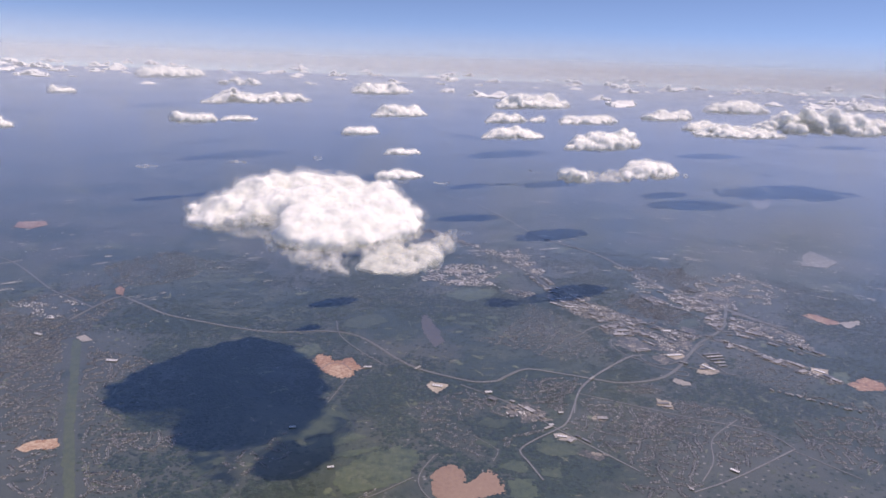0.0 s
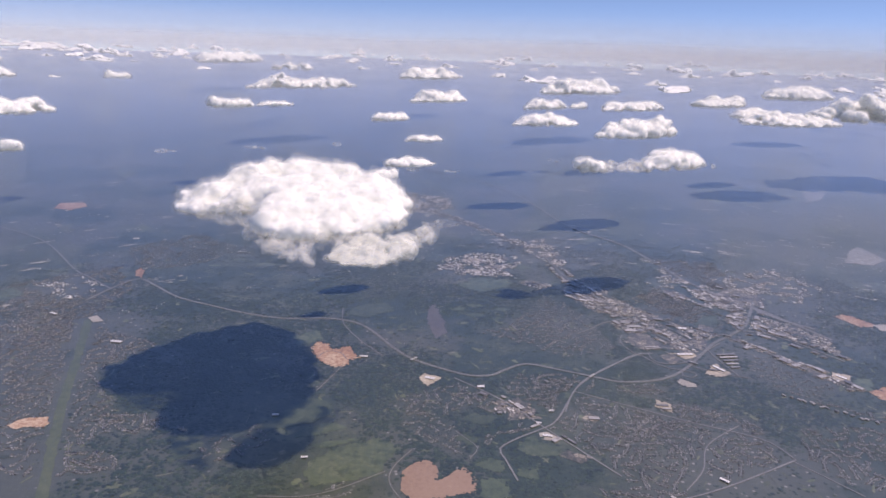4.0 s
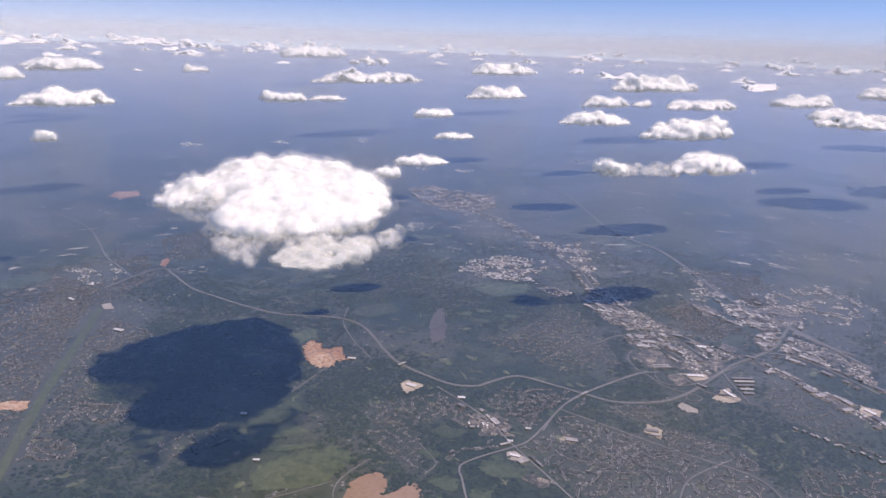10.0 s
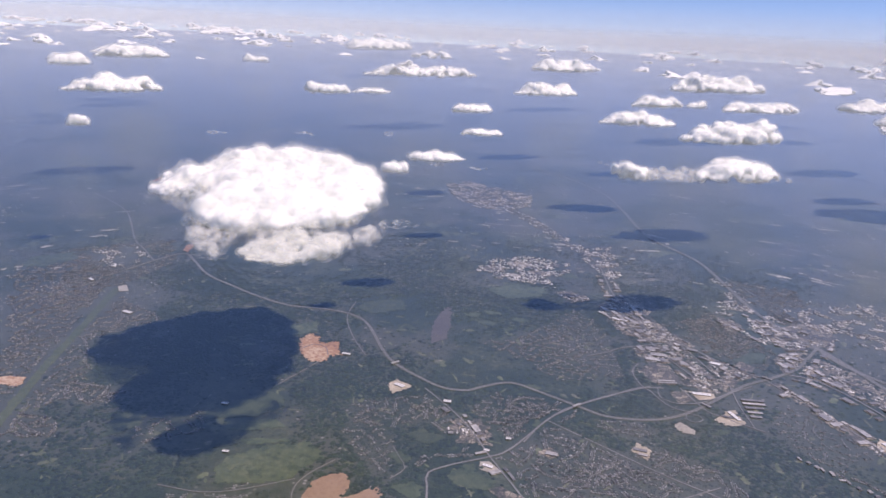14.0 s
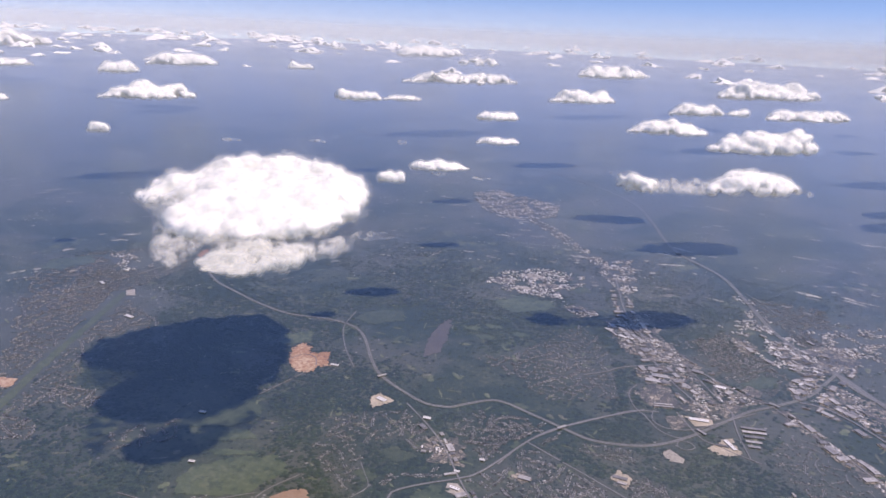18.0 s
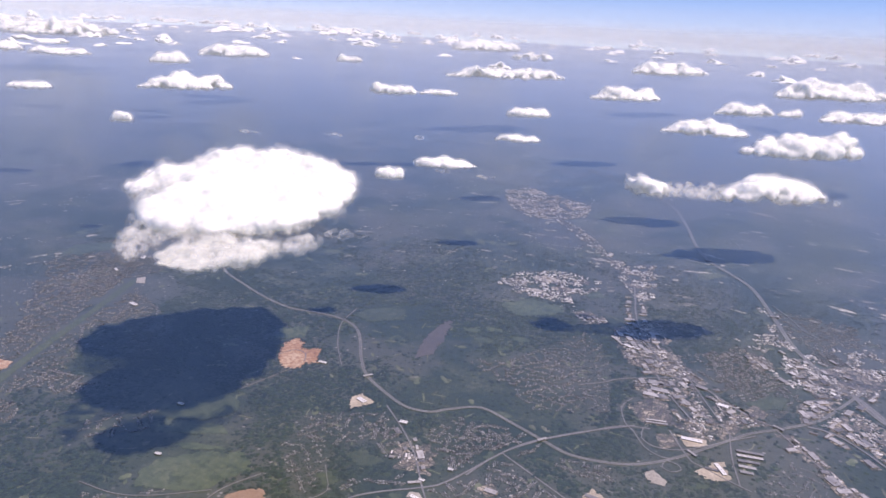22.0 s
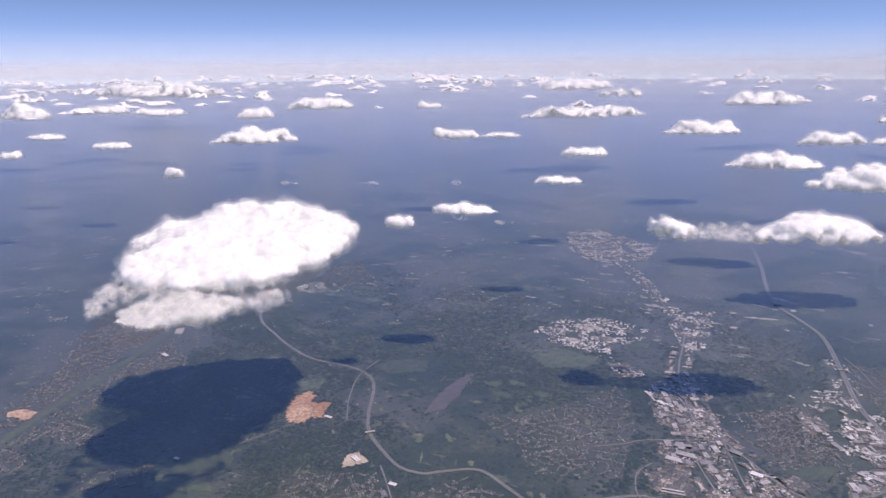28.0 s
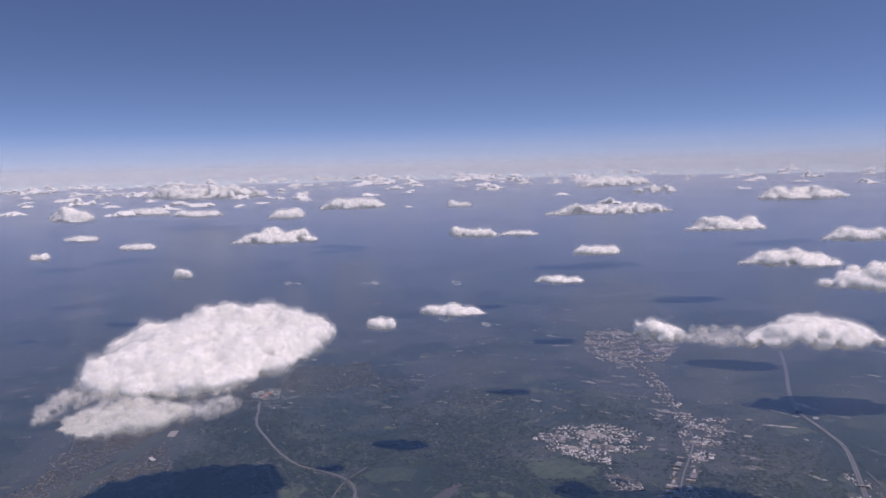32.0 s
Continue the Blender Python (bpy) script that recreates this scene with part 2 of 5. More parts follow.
def cloud_material(name, veil, torn=0.40, size=0.3):
    """Bright water droplets that pass light on inside; a veil is torn open by noise."""
    m = bpy.data.materials.new(name)
    m.use_nodes = True
    nt = m.node_tree
    nt.nodes.clear()
    out = nt.nodes.new("ShaderNodeOutputMaterial")
    if not veil:
        b = node(nt, "ShaderNodeBsdfPrincipled", Roughness=1.0)
        b.inputs["Base Color"].default_value = (0.815, 0.83, 0.79, 1)
        b.inputs["Specular IOR Level"].default_value = 0.0
        b.inputs["Subsurface Weight"].default_value = 1.0
        b.inputs["Subsurface Scale"].default_value = 2.6
        b.inputs["Subsurface Radius"].default_value = (1, 1, 1)
        nt.links.new(b.outputs[0], out.inputs[0])
        return m
    place = nt.nodes.new("ShaderNodeNewGeometry")
    t = node(nt, "ShaderNodeTexNoise", Scale=size, Detail=5.0, Roughness=0.6)
    nt.links.new(place.outputs["Position"], t.inputs["Vector"])
    thick = ramp(nt, t.outputs[0], [(torn, (0, 0, 0)), (torn + 0.27, (veil, veil, veil))])
    a = node(nt, "ShaderNodeBsdfDiffuse")
    b = node(nt, "ShaderNodeBsdfTranslucent")
    for n in (a, b):
        n.inputs["Color"].default_value = (0.905, 0.92, 0.885, 1)
    x = node(nt, "ShaderNodeMixShader", Fac=0.5)
    nt.links.new(a.outputs[0], x.inputs[1])
    nt.links.new(b.outputs[0], x.inputs[2])
    y = nt.nodes.new("ShaderNodeMixShader")
    nt.links.new(thick, y.inputs[0])
    nt.links.new(nt.nodes.new("ShaderNodeBsdfTransparent").outputs[0], y.inputs[1])
    nt.links.new(x.outputs[0], y.inputs[2])
    nt.links.new(y.outputs[0], out.inputs[0])
    return m


CLOUD = cloud_material("cloud", 0)
VEILS = [cloud_material("cloud_veil", a, torn) for a, torn in ((0.16, 0.26), (0.18, 0.32), (0.18, 0.38), (0.17, 0.43), (0.15, 0.46))]
SHREDS = [cloud_material("cloud_shred", a, torn, 0.28) for a, torn in ((0.42, 0.38), (0.34, 0.40), (0.28, 0.42), (0.22, 0.44), (0.18, 0.46))]
THICK = [cloud_material("cloud_shred", a, torn, 0.22) for a, torn in ((0.85, 0.18), (0.6, 0.26), (0.42, 0.34), (0.30, 0.40), (0.22, 0.44))]
HAZE_VEIL = cloud_material("thin_cloud_veil", 0.35)
FAINT = cloud_material("faint_cloud", 0.11, 0.46, 0.3)


# ---- helpers for meshes ----
def mesh_of(name, verts, faces, mat, smooth=False):
    me = bpy.data.meshes.new(name)
    me.from_pydata([tuple(v) for v in verts], [], [tuple(f) for f in faces])
    me.materials.append(mat)
    if smooth:
        me.shade_smooth()
    me.update()
    return me


def part(name, me, parent, label=""):
    ob = new(name, me)
    ob.parent = parent
    return tagged(ob, label)


def soup(name, verts, tris, mat, smooth=False):
    """A mesh of very many triangles from arrays."""
    me = bpy.data.meshes.new(name)
    verts, tris = np.asarray(verts, np.float32), np.asarray(tris, np.int32)
    me.vertices.add(len(verts))
    me.vertices.foreach_set("co", verts.ravel())
    me.loops.add(tris.size)
    me.loops.foreach_set("vertex_index", tris.ravel())
    me.polygons.add(len(tris))
    me.polygons.foreach_set("loop_start", np.arange(0, tris.size, 3, dtype=np.int32))
    me.materials.append(mat)
    me.update(calc_edges=True)
    if smooth:
        me.shade_smooth()
    return me


def spline(points, step, closed=False):
    """A smooth line through the points (Catmull-Rom), about one point every step metres."""
    p = [Vector((a, b)) for a, b in points]
    n = len(p)
    out = []
    for i in range(n if closed else n - 1):
        a, b, c, d = ((p[(i - 1) % n], p[i], p[(i + 1) % n], p[(i + 2) % n]) if closed else
                      (p[max(i - 1, 0)], p[i], p[i + 1], p[min(i + 2, n - 1)]))
        k = max(2, int((c - b).length / step))
        for j in range(k):
            t = j / k
            out.append(0.5 * (2 * b + (c - a) * t + (2 * a - 5 * b + 4 * c - d) * t * t + (3 * b - a - 3 * c + d) * t ** 3))
    if not closed:
        out.append(p[-1])
    return out


def box_mesh(name, w, d, h, mat, z0=0.0):
    x, y = w / 2, d / 2
    v = [(-x, -y, z0), (x, -y, z0), (x, y, z0), (-x, y, z0), (-x, -y, h), (x, -y, h), (x, y, h), (-x, y, h)]
    return mesh_of(name, v, [(3, 2, 1, 0), (4, 5, 6, 7), (0, 1, 5, 4), (1, 2, 6, 5), (2, 3, 7, 6), (3, 0, 4, 7)], mat)


# a map of what covers the ground, one cell a metre: 0 woods, 1 open, 2 road
MX0, MY0, MNX, MNY = -320, 140, 620, 520
cover = np.zeros((MNY, MNX), np.uint8)
CX, CY = np.meshgrid(np.arange(MNX) + MX0 + 0.5, np.arange(MNY) + MY0 + 0.5)


def inside(poly, x, y):
    hit = np.zeros(np.shape(x), bool)
    for (x1, y1), (x2, y2) in zip(poly, [*poly[1:], poly[0]]):
        if y1 != y2:
            hit ^= ((y1 > y) != (y2 > y)) & (x < (x2 - x1) * (y - y1) / (y2 - y1) + x1)
    return hit


def mark_poly(poly, value):
    cover[inside([tuple(p) for p in poly], CX, CY)] = value


def mark_line(line, wide):
    for p in line:
        i0, i1 = int(p.x - wide - MX0), int(p.x + wide - MX0) + 1
        j0, j1 = int(p.y - wide - MY0), int(p.y + wide - MY0) + 1
        if 0 <= i0 and i1 < MNX and 0 <= j0 and j1 < MNY:
            cover[j0:j1, i0:i1] = 2


def slab(name, outline, z, mat, rag=0.6, label="", category="", step=0.8):
    """A patch of ground with an uneven outline, a few centimetres thick."""
    line = []
    for (x1, y1), (x2, y2) in zip(outline, [*outline[1:], outline[0]]):
        k = max(2, int(math.hypot(x2 - x1, y2 - y1) / step))
        line += [Vector((x1 + (x2 - x1) * i / k, y1 + (y2 - y1) * i / k)) for i in range(k)]
    edge = []
    for p in line:
        w = noise.noise_vector(Vector((p.x * 0.3, p.y * 0.3, z * 50))) * rag + noise.noise_vector(Vector((p.x * 1.1, p.y * 1.1, 3))) * rag * 0.7
        edge.append((p.x + w.x, p.y + w.y))
    bm = bmesh.new()
    top = [bm.verts.new((x, y, z)) for x, y in edge]
    low = [bm.verts.new((x, y, -0.05)) for x, y in edge]
    bm.faces.new(top)
    for i in range(len(top)):
        j = (i + 1) % len(top)
        bm.faces.new((top[j], top[i], low[i], low[j]))
    bmesh.ops.recalc_face_normals(bm, faces=bm.faces)
    bmesh.ops.triangulate(bm, faces=[f for f in bm.faces if len(f.verts) > 4])
    me = bpy.data.meshes.new(name)
    bm.to_mesh(me)
    bm.free()
    me.materials.append(mat)
    mx, my = sum(p[0] for p in edge) / len(edge), sum(p[1] for p in edge) / len(edge)
    mark_poly([(mx + (x - mx) * 0.93, my + (y - my) * 0.93) for x, y in edge], 1)
    return tagged(new(name, me), label, category, kind="structure")


def ribbon(line, wide, z, mat, name, offset=0.0, rag=0.1):
    verts, faces = [], []
    for i, p in enumerate(line):
        d = (line[min(i + 1, len(line) - 1)] - line[max(i - 1, 0)]).normalized()
        s = Vector((-d.y, d.x))
        n = rag * wide * noise.noise_vector(Vector((p.x * 0.35, p.y * 0.35, wide)))     # trees lean over the edge in places
        a, b = p + s * (offset + wide / 2 + n.x), p + s * (offset - wide / 2 + n.y)
        verts += [(a.x, a.y, -0.05), (a.x, a.y, z), (b.x, b.y, z), (b.x, b.y, -0.05)]
        if i:
            k = 4 * i
            faces += [(k - 4 + j, k - 3 + j, k + 1 + j, k + j) for j in range(3)]
    return mesh_of(name, verts, faces, mat)


LEVEL = [0.0]


def road(points, wide, label, verge=0.0, lanes=1):
    """A road; a motorway has a grass verge under two carriageways."""
    LEVEL[0] = (LEVEL[0] + 0.004) % 0.06
    wide, verge = wide * (0.82 if lanes > 1 else 0.68), verge * 0.6
    line = spline(points, 2.0)
    mark_line(line, max(0.6, (wide + verge) / 2))
    z = 0.09 + LEVEL[0]
    if lanes == 1:
        return tagged(new("road", ribbon(line, wide, z, ROAD, "road")), label, "road", kind="structure")
    ob = tagged(new("road", ribbon(line, wide + verge, z - 0.02, VERGE, "road")), label, "road", kind="structure")
    for side in (-1, 1):
        part("carriageway", ribbon(line, wide * 0.42, z + 0.02, ROAD, "carriageway", side * wide * 0.29), ob, "pale concrete lanes")
    return ob


# ---- ground ----
def ground():
    rings = np.concatenate([np.linspace(0, 600, 31), np.geomspace(640, 4780, 24)])
    n = 120
    ang = np.linspace(0, 2 * np.pi, n, endpoint=False)
    verts = [(0, 150, 0)] + [(r * np.cos(a), 150 + r * np.sin(a), 0) for r in rings[1:] for a in ang]
    faces = [(0, 1 + i, 1 + (i + 1) % n) for i in range(n)]
    for k in range(len(rings) - 2):
        s = 1 + k * n
        faces += [(s + i, s + n + i, s + n + (i + 1) % n, s + (i + 1) % n) for i in range(n)]
    return tagged(new("ground", mesh_of("ground", verts, faces, WOODS, True)), "dark green wooded plain reaching to the horizon", "ground", kind="structure")


ground()

FIELDS = [
    [(-42, 202), (-48, 215), (-41, 219), (-38, 214), (-39, 208)],
    [(-23, 223), (-26, 228), (-23, 235), (-18, 246), (-12, 246), (-7, 240), (-10, 233), (-17, 228)],
    [(-14, 222), (-14, 228), (-5, 233), (-1, 231), (-7, 225)],
    [(-8, 220), (-4, 223), (6, 226), (3, 223), (-4, 219)],
    [(-1, 200), (-5, 206), (-5, 213), (1, 220), (10, 228), (18, 223), (16, 217), (14, 209), (5, 203)],
    [(-35, 283), (-40, 292), (-33, 301), (-28, 292)],
    [(-27, 320), (-25, 331), (-14, 338), (-8, 329), (-18, 318)],
]
FIELDS_EAST = [
    [(40, 219), (44, 224), (49, 221), (47, 217)], [(32, 232), (34, 235), (39, 234), (38, 229)], [(14, 369), (22, 383), (38, 384), (41, 376), (27, 362)],
    [(115, 285), (118, 290), (122, 292), (121, 288)], [(37, 407), (43, 412), (49, 408), (44, 400)], [(-181, 289), (-189, 300), (-180, 315), (-170, 308), (-173, 294)],
    [(121, 345), (126, 354), (132, 357), (133, 348), (125, 343)], [(18, 194), (20, 198), (23, 200), (25, 196), (28, 193), (24, 193)],
]
FIELDS_SOUTH = [
    [(6, 183), (4, 185), (6, 187), (8, 185)], [(33, 244), (35, 248), (43, 247), (42, 243), (38, 241)], [(50, 231), (55, 238), (60, 234), (64, 234), (63, 229), (56, 227)],
    [(64, 265), (65, 270), (68, 268), (67, 264)], [(52, 217), (52, 220), (57, 222), (58, 217), (55, 215)],
    [(42, 213), (49, 215), (51, 206), (42, 204)], [(169, 303), (177, 305), (173, 293), (167, 293)],
]
GREENS = [[(x - w, y), (x, y - d), (x + w, y - d * 0.3), (x + w * 0.6, y + d)] for x, y, w, d in ((18, 338, 4, 3), (27, 332, 4, 3), (25, 344, 5, 2), (36, 331, 3, 3), (38, 342, 5, 3), (44, 336, 2.5, 3), (31, 339, 2, 2))]
for outline in GREENS + FIELDS + FIELDS_EAST + FIELDS_SOUTH:
    tagged(slab("field", outline, 0.05, MEADOW, 1.2, "light green grass field between woods", "field"), group="grass fields")

slab("earth_site", [(-22, 272), (-29, 280), (-30, 288), (-28, 291), (-22, 285), (-16, 288), (-10, 280), (-13, 272), (-17, 270)], 0.06, CLAY, 1.5, "orange-red bare clay building site beside fields", "building site")
slab("earth_site", [(-98, 211), (-96, 215), (-90, 218), (-87, 215), (-87, 212), (-92, 211), (-94, 209)], 0.06, CLAY, 0.8, "orange clay clearing beside the mown strip", "building site")
slab("earth_site", [(-142, 350), (-142, 355), (-138, 351), (-134, 342), (-138, 344)], 0.06, CLAY, 0.6, "small red clay site beside the motorway", "building site")
slab("earth_site", [(-263, 454), (-269, 469), (-255, 474), (-247, 465), (-250, 453)], 0.06, CLAY, 1.0, "distant tan clay clearing in woods", "building site")
slab("earth_site", [(58, 237), (57, 240), (59, 241), (64, 238), (62, 236)], 0.06, SAND, 0.4, "pale sandy building site at a road junction", "building site")
slab("earth_site", [(186, 371), (192, 374), (200, 365), (203, 361), (193, 359)], 0.06, CLAY, 0.8, "tan earth clearing among warehouses", "building site")
slab("earth_site", [(200, 363), (212, 368), (210, 362), (201, 356)], 0.065, SAND, 0.6, "pale earth clearing among warehouses", "building site")
slab("earth_site", [(17, 183), (16, 186), (18, 189), (21, 190), (22, 188)], 0.06, CLAY, 0.5, "reddish bare field corner beside a lane", "field")
slab("earth_site", [(171, 293), (181, 300), (186, 295), (183, 289), (173, 287)], 0.06, CLAY, 0.8, "pinkish bare building site beside a field", "building site")
slab("earth_site", [(107, 311), (110, 312), (115, 313), (116, 310), (111, 306), (109, 307)], 0.075, CREAM, 0.8, "cream-coloured yard round a white warehouse", "yard")
slab("earth_site", [(116, 295), (119, 302), (122, 304), (125, 297), (123, 294), (119, 293)], 0.075, CREAM, 0.8, "cream-coloured building site with white sheds", "building site")
slab("earth_site", [(163, 307), (170, 305), (166, 298), (162, 300)], 0.075, CREAM, 0.8, "cream-coloured yard beside woods", "yard")
slab("earth_site", [(14, 267), (16, 272), (22, 270), (19, 263)], 0.075, CREAM, 0.8, "cream-coloured site with a white building", "building site")
slab("earth_site", [(94, 265), (95, 270), (100, 268), (99, 262)], 0.075, CREAM, 0.8, "cream-coloured yards beside the railway", "yard")
slab("earth_site", [(104, 285), (106, 288), (111, 285), (111, 283), (107, 282)], 0.07, SAND, 0.4, "pale bare ground beside the slip road", "building site")
slab("earth_site", [(-127, 291), (-125, 294), (-119, 289), (-122, 287)], 0.07, SAND, 0.4, "pale bare ground at the end of the mown strip", "building site")
slab("quarry", [(282, 722), (297, 736), (297, 706), (274, 653), (262, 645), (268, 676)], 0.06, QUARRY, 1.2, "pale grey quarry in distant woods", "quarry", 6.0)
slab("quarry", [(235, 488), (247, 505), (252, 478), (240, 463), (225, 464)], 0.06, QUARRY, 1.2, "pale grey quarry at a wood's edge", "quarry", 3.0)
slab("ploughed_field", [(25.3, 200), (21.8, 203.7), (21.4, 208.8), (20.4, 212.2), (23.1, 216.3), (25.6, 218.8), (28.2, 217.8), (30.5, 214.5), (30.6, 209.5), (33.4, 212.8), (36.3, 217.5), (38.9, 216), (40.9, 212.3), (41.3, 206.6), (34.8, 203.8), (29.3, 199.2)], 0.06, SOIL, 0.45, "bare pinkish-brown ploughed field with a green notch", "field")
slab("pond", [(15, 302.4), (11.2, 311), (6.8, 326.3), (6, 339.3), (8.1, 342.3), (14.1, 325.4), (18.1, 310.3)], 0.05, MUD, 1.0, "long muddy brown pond in the woods", "pond")

# ---- roads ----
road([(-140, 308), (-138, 329), (-134, 340), (-123, 334), (-105, 322), (-87, 316), (-69, 311), (-52, 309), (-36, 313), (-24, 313), (-13.7, 307), (1.2, 290), (10.6, 282), (23, 276.5), (32, 274), (39.4, 276), (43.4, 281), (51, 288), (62.6, 286), (74.6, 283), (84, 281), (94, 283.6), (102, 288.5), (109.5, 297.7), (117, 310.7), (125, 325), (132.6, 334), (142, 347), (147, 360), (154, 381)], 1.2, "pale motorway curving through woods", 0.7, 2)
road([(-70, 690), (-20, 655), (22, 611), (45, 564), (61, 523), (74, 497), (88, 482), (102, 465), (116, 433), (127, 406), (136, 391), (144, 379), (151, 373), (157, 366), (175, 340)], 1.9, "pale motorway running past the town", 1.0, 2)
road([(65, 255), (68, 270), (74.6, 283), (82.6, 294), (91, 305), (99, 309)], 0.7, "narrow grey road through suburbs")
road([(68, 270), (86, 263.5), (104, 257), (124, 251), (131, 241)], 0.6, "dark railway line with gravel bed")
road([(26.5, 271), (39, 262.5), (49, 254), (59, 243), (69, 233), (80, 222)], 0.7, "grey town high street")
road([(52, 214), (48, 223.6), (46, 229), (51, 236), (58, 243), (62.6, 250), (69, 273), (74.5, 283.5), (83, 295), (94.5, 308)], 0.8, "pale bypass road curving round the town")
road([(28, 194), (19, 205), (17.7, 213), (21, 223)], 0.4, "pale farm lane beside a field")
road([(104, 312), (109, 305), (114, 299), (118, 298), (124, 296), (131, 294.5)], 0.6, "access road to warehouses")
road([(88.4, 324), (87.4, 316.5), (91.6, 307.5), (95, 304.7), (100.7, 298), (106.4, 296), (110.6, 298)], 0.6, "pale motorway slip road")
road([(108, 295), (111, 295), (112.6, 293), (110.5, 290.4), (108, 291), (107.5, 293.5), (108, 295)], 0.5, "looped motorway slip road")
road([(-28, 526), (-2, 498), (24, 470), (50, 439), (60, 415), (65, 400), (73, 382), (90, 355), (97.5, 352), (109, 345), (122, 336.6), (131.5, 334)], 0.9, "busy grey road through the commercial strip")
road([(89.5, 347), (99, 333), (108.5, 322), (113, 317)], 0.8, "dark road between warehouses")
road([(131.7, 332.7), (139, 325), (147, 317), (153, 311), (160, 303), (168, 292)], 0.7, "grey road lined with sheds")
road([(139.6, 341), (144, 341.7), (150, 340), (160, 332), (172, 318)], 1.0, "pale curving dual road")
road([(93, 213.5), (108, 223), (131, 241)], 0.7, "grey suburban through road")
road([(96.7, 219), (103, 230), (107, 244), (119, 258)], 0.5, "winding suburban street")
road([(130, 240), (144, 226)], 0.5, "straight suburban street")
road([(-264, 406), (-218, 385), (-172, 346), (-158, 337), (-138, 324)], 1.1, "far motorway stretch through woods")
road([(-25, 276), (-23, 282), (-18, 282), (-14, 277)], 0.5, "pale track across the clay site")
road([(-17, 250.6), (-15, 264), (-14, 272.6)], 0.4, "pale track to the clay site")
road([(-2, 283), (-14, 295), (-25, 310), (-30, 326)], 0.5, "pale lane past farm fields")

road([(151, 373), (157, 363), (163, 357), (172, 351)], 2.0, "pale motorway running on past warehouses", 1.0, 2)
road([(113.5, 447.8), (123, 435.1), (128.9, 425), (134.8, 420.6)], 0.6, "grey road beside the motorway")
road([(159.1, 333.8), (158, 338.3), (158.2, 344), (160, 351), (163.1, 356.1)], 0.6, "curved pale link road round a warehouse yard")
road([(92.2, 362.7), (105, 343.3), (115.9, 326.9), (121.3, 319.1)], 0.7, "straight grey road through the commercial strip")
road([(70.2, 321.5), (76.6, 328.7), (80.9, 335.4), (93.5, 345.8), (99.6, 351.8)], 0.6, "grey road joining the commercial strip")
road([(97.1, 308), (98.3, 302.4), (102.6, 300), (108, 301.7), (113.1, 306.5), (120.3, 316.5), (127, 325)], 0.6, "pale motorway slip road")
road([(120.2, 320.2), (123.3, 307.9), (127.9, 295.2)], 0.6, "pale road beside long sheds")
road([(-13.3, 193.7), (-2, 196), (6, 201), (16, 211)], 0.35, "narrow village lane")
road([(32, 236), (36, 232), (39.5, 228), (38, 222)], 0.3, "narrow village lane")


def bridge(x, y, heading, length):
    """A road bridge: deck, two parapets and two piers."""
    ob = new("bridge", box_mesh("bridge", length, 0.8, 0.42, PIER, 0.34))
    for side in (-1, 1):
        part("parapet", box_mesh("parapet", length, 0.08, 0.5, PIER, 0.42), ob).location = (0, side * 0.38, 0)
        part("pier", box_mesh("pier", 0.3, 0.6, 0.34, PIER, 0.0), ob).location = (side * length * 0.3, 0, 0)
    ob.matrix_world = pose(x, y, 0.02, 0, 0, heading)
    return tagged(ob, "pale concrete road bridge over the motorway", "bridge", "motorway bridges")


strip = spline([(-62, 178), (-70, 190.5), (-89.4, 223), (-105, 252), (-125.5, 289.5)], 2.0)
tagged(new("mown_strip", ribbon(strip, 2.9, 0.05, STRIP, "mown_strip", rag=0.25)), "straight light green mown strip cut through suburbs", "clearing", kind="structure")
mark_line(strip, 1.8)
for x, y, heading in ((74.6, 283, 58), (10, 282.5, 60), (113, 303, -30), (132, 334, -20), (116.5, 433, 20), (74, 497, 15)):
    bridge(x, y, heading, 3.4)

# ---- built-up areas ----
PAVED = [
    [(0, 391), (1, 410), (19, 431), (39, 426), (43, 412), (36, 396), (40, 390), (34, 388), (14, 386)],
    [(44, 438), (42, 457), (54, 469), (62, 441), (67, 421), (63, 411)],
    [(44, 381), (49, 386), (61, 380), (52, 372)],
    [(63, 376), (75, 390), (90, 355), (96, 353), (88, 346), (76, 352)],
    [(84, 335), (93, 345), (101, 349), (115, 325), (112, 319), (101, 335), (92, 327)],
]
PAVED_EAST = [
    [(135, 354), (142, 366), (148, 365), (142, 347), (138, 345)],
    [(149, 350), (158, 358), (160, 338), (153, 340)],
    [(111, 344), (122, 339), (130, 334), (124, 329), (115, 325)],
    [(113, 385), (119, 388), (124, 381), (121, 373), (117, 375)],
    [(127, 392), (134, 394), (144, 383), (138, 367), (130, 378)],
    [(133, 331), (140, 328), (158, 306), (155, 304), (148, 313)],
]
PAVED_SOUTH = [
    [(-88, 566), (-77, 588), (-19, 567), (-11, 534), (-23, 520), (-39, 512), (-59, 524)],
]
LOTS = [
    [(88, 319), (94, 328), (98, 330), (105, 316), (98, 310), (92, 314)], [(102, 335), (104, 339), (114, 324), (112, 322)], [(116, 325), (119, 330), (123, 328), (121, 321), (118, 320)],
    [(101, 307), (106, 311), (109, 305), (105, 300)], [(113, 387), (116, 388), (123, 379), (121, 372)], [(121, 340), (123, 345), (128, 342), (127, 337)], [(70, 252), (73, 256), (76, 253), (74, 250)],
    [(47, 250), (46, 257), (49, 262), (53, 256), (54, 250), (51, 247)], [(63, 229), (65, 232), (73, 230), (69, 226)],
]
for i, outline in enumerate(LOTS):
    slab("pavement", outline, 0.05 + 0.004 * (i % 3), PAVING, 0.15, "grey-beige paved car park between sheds", "pavement")


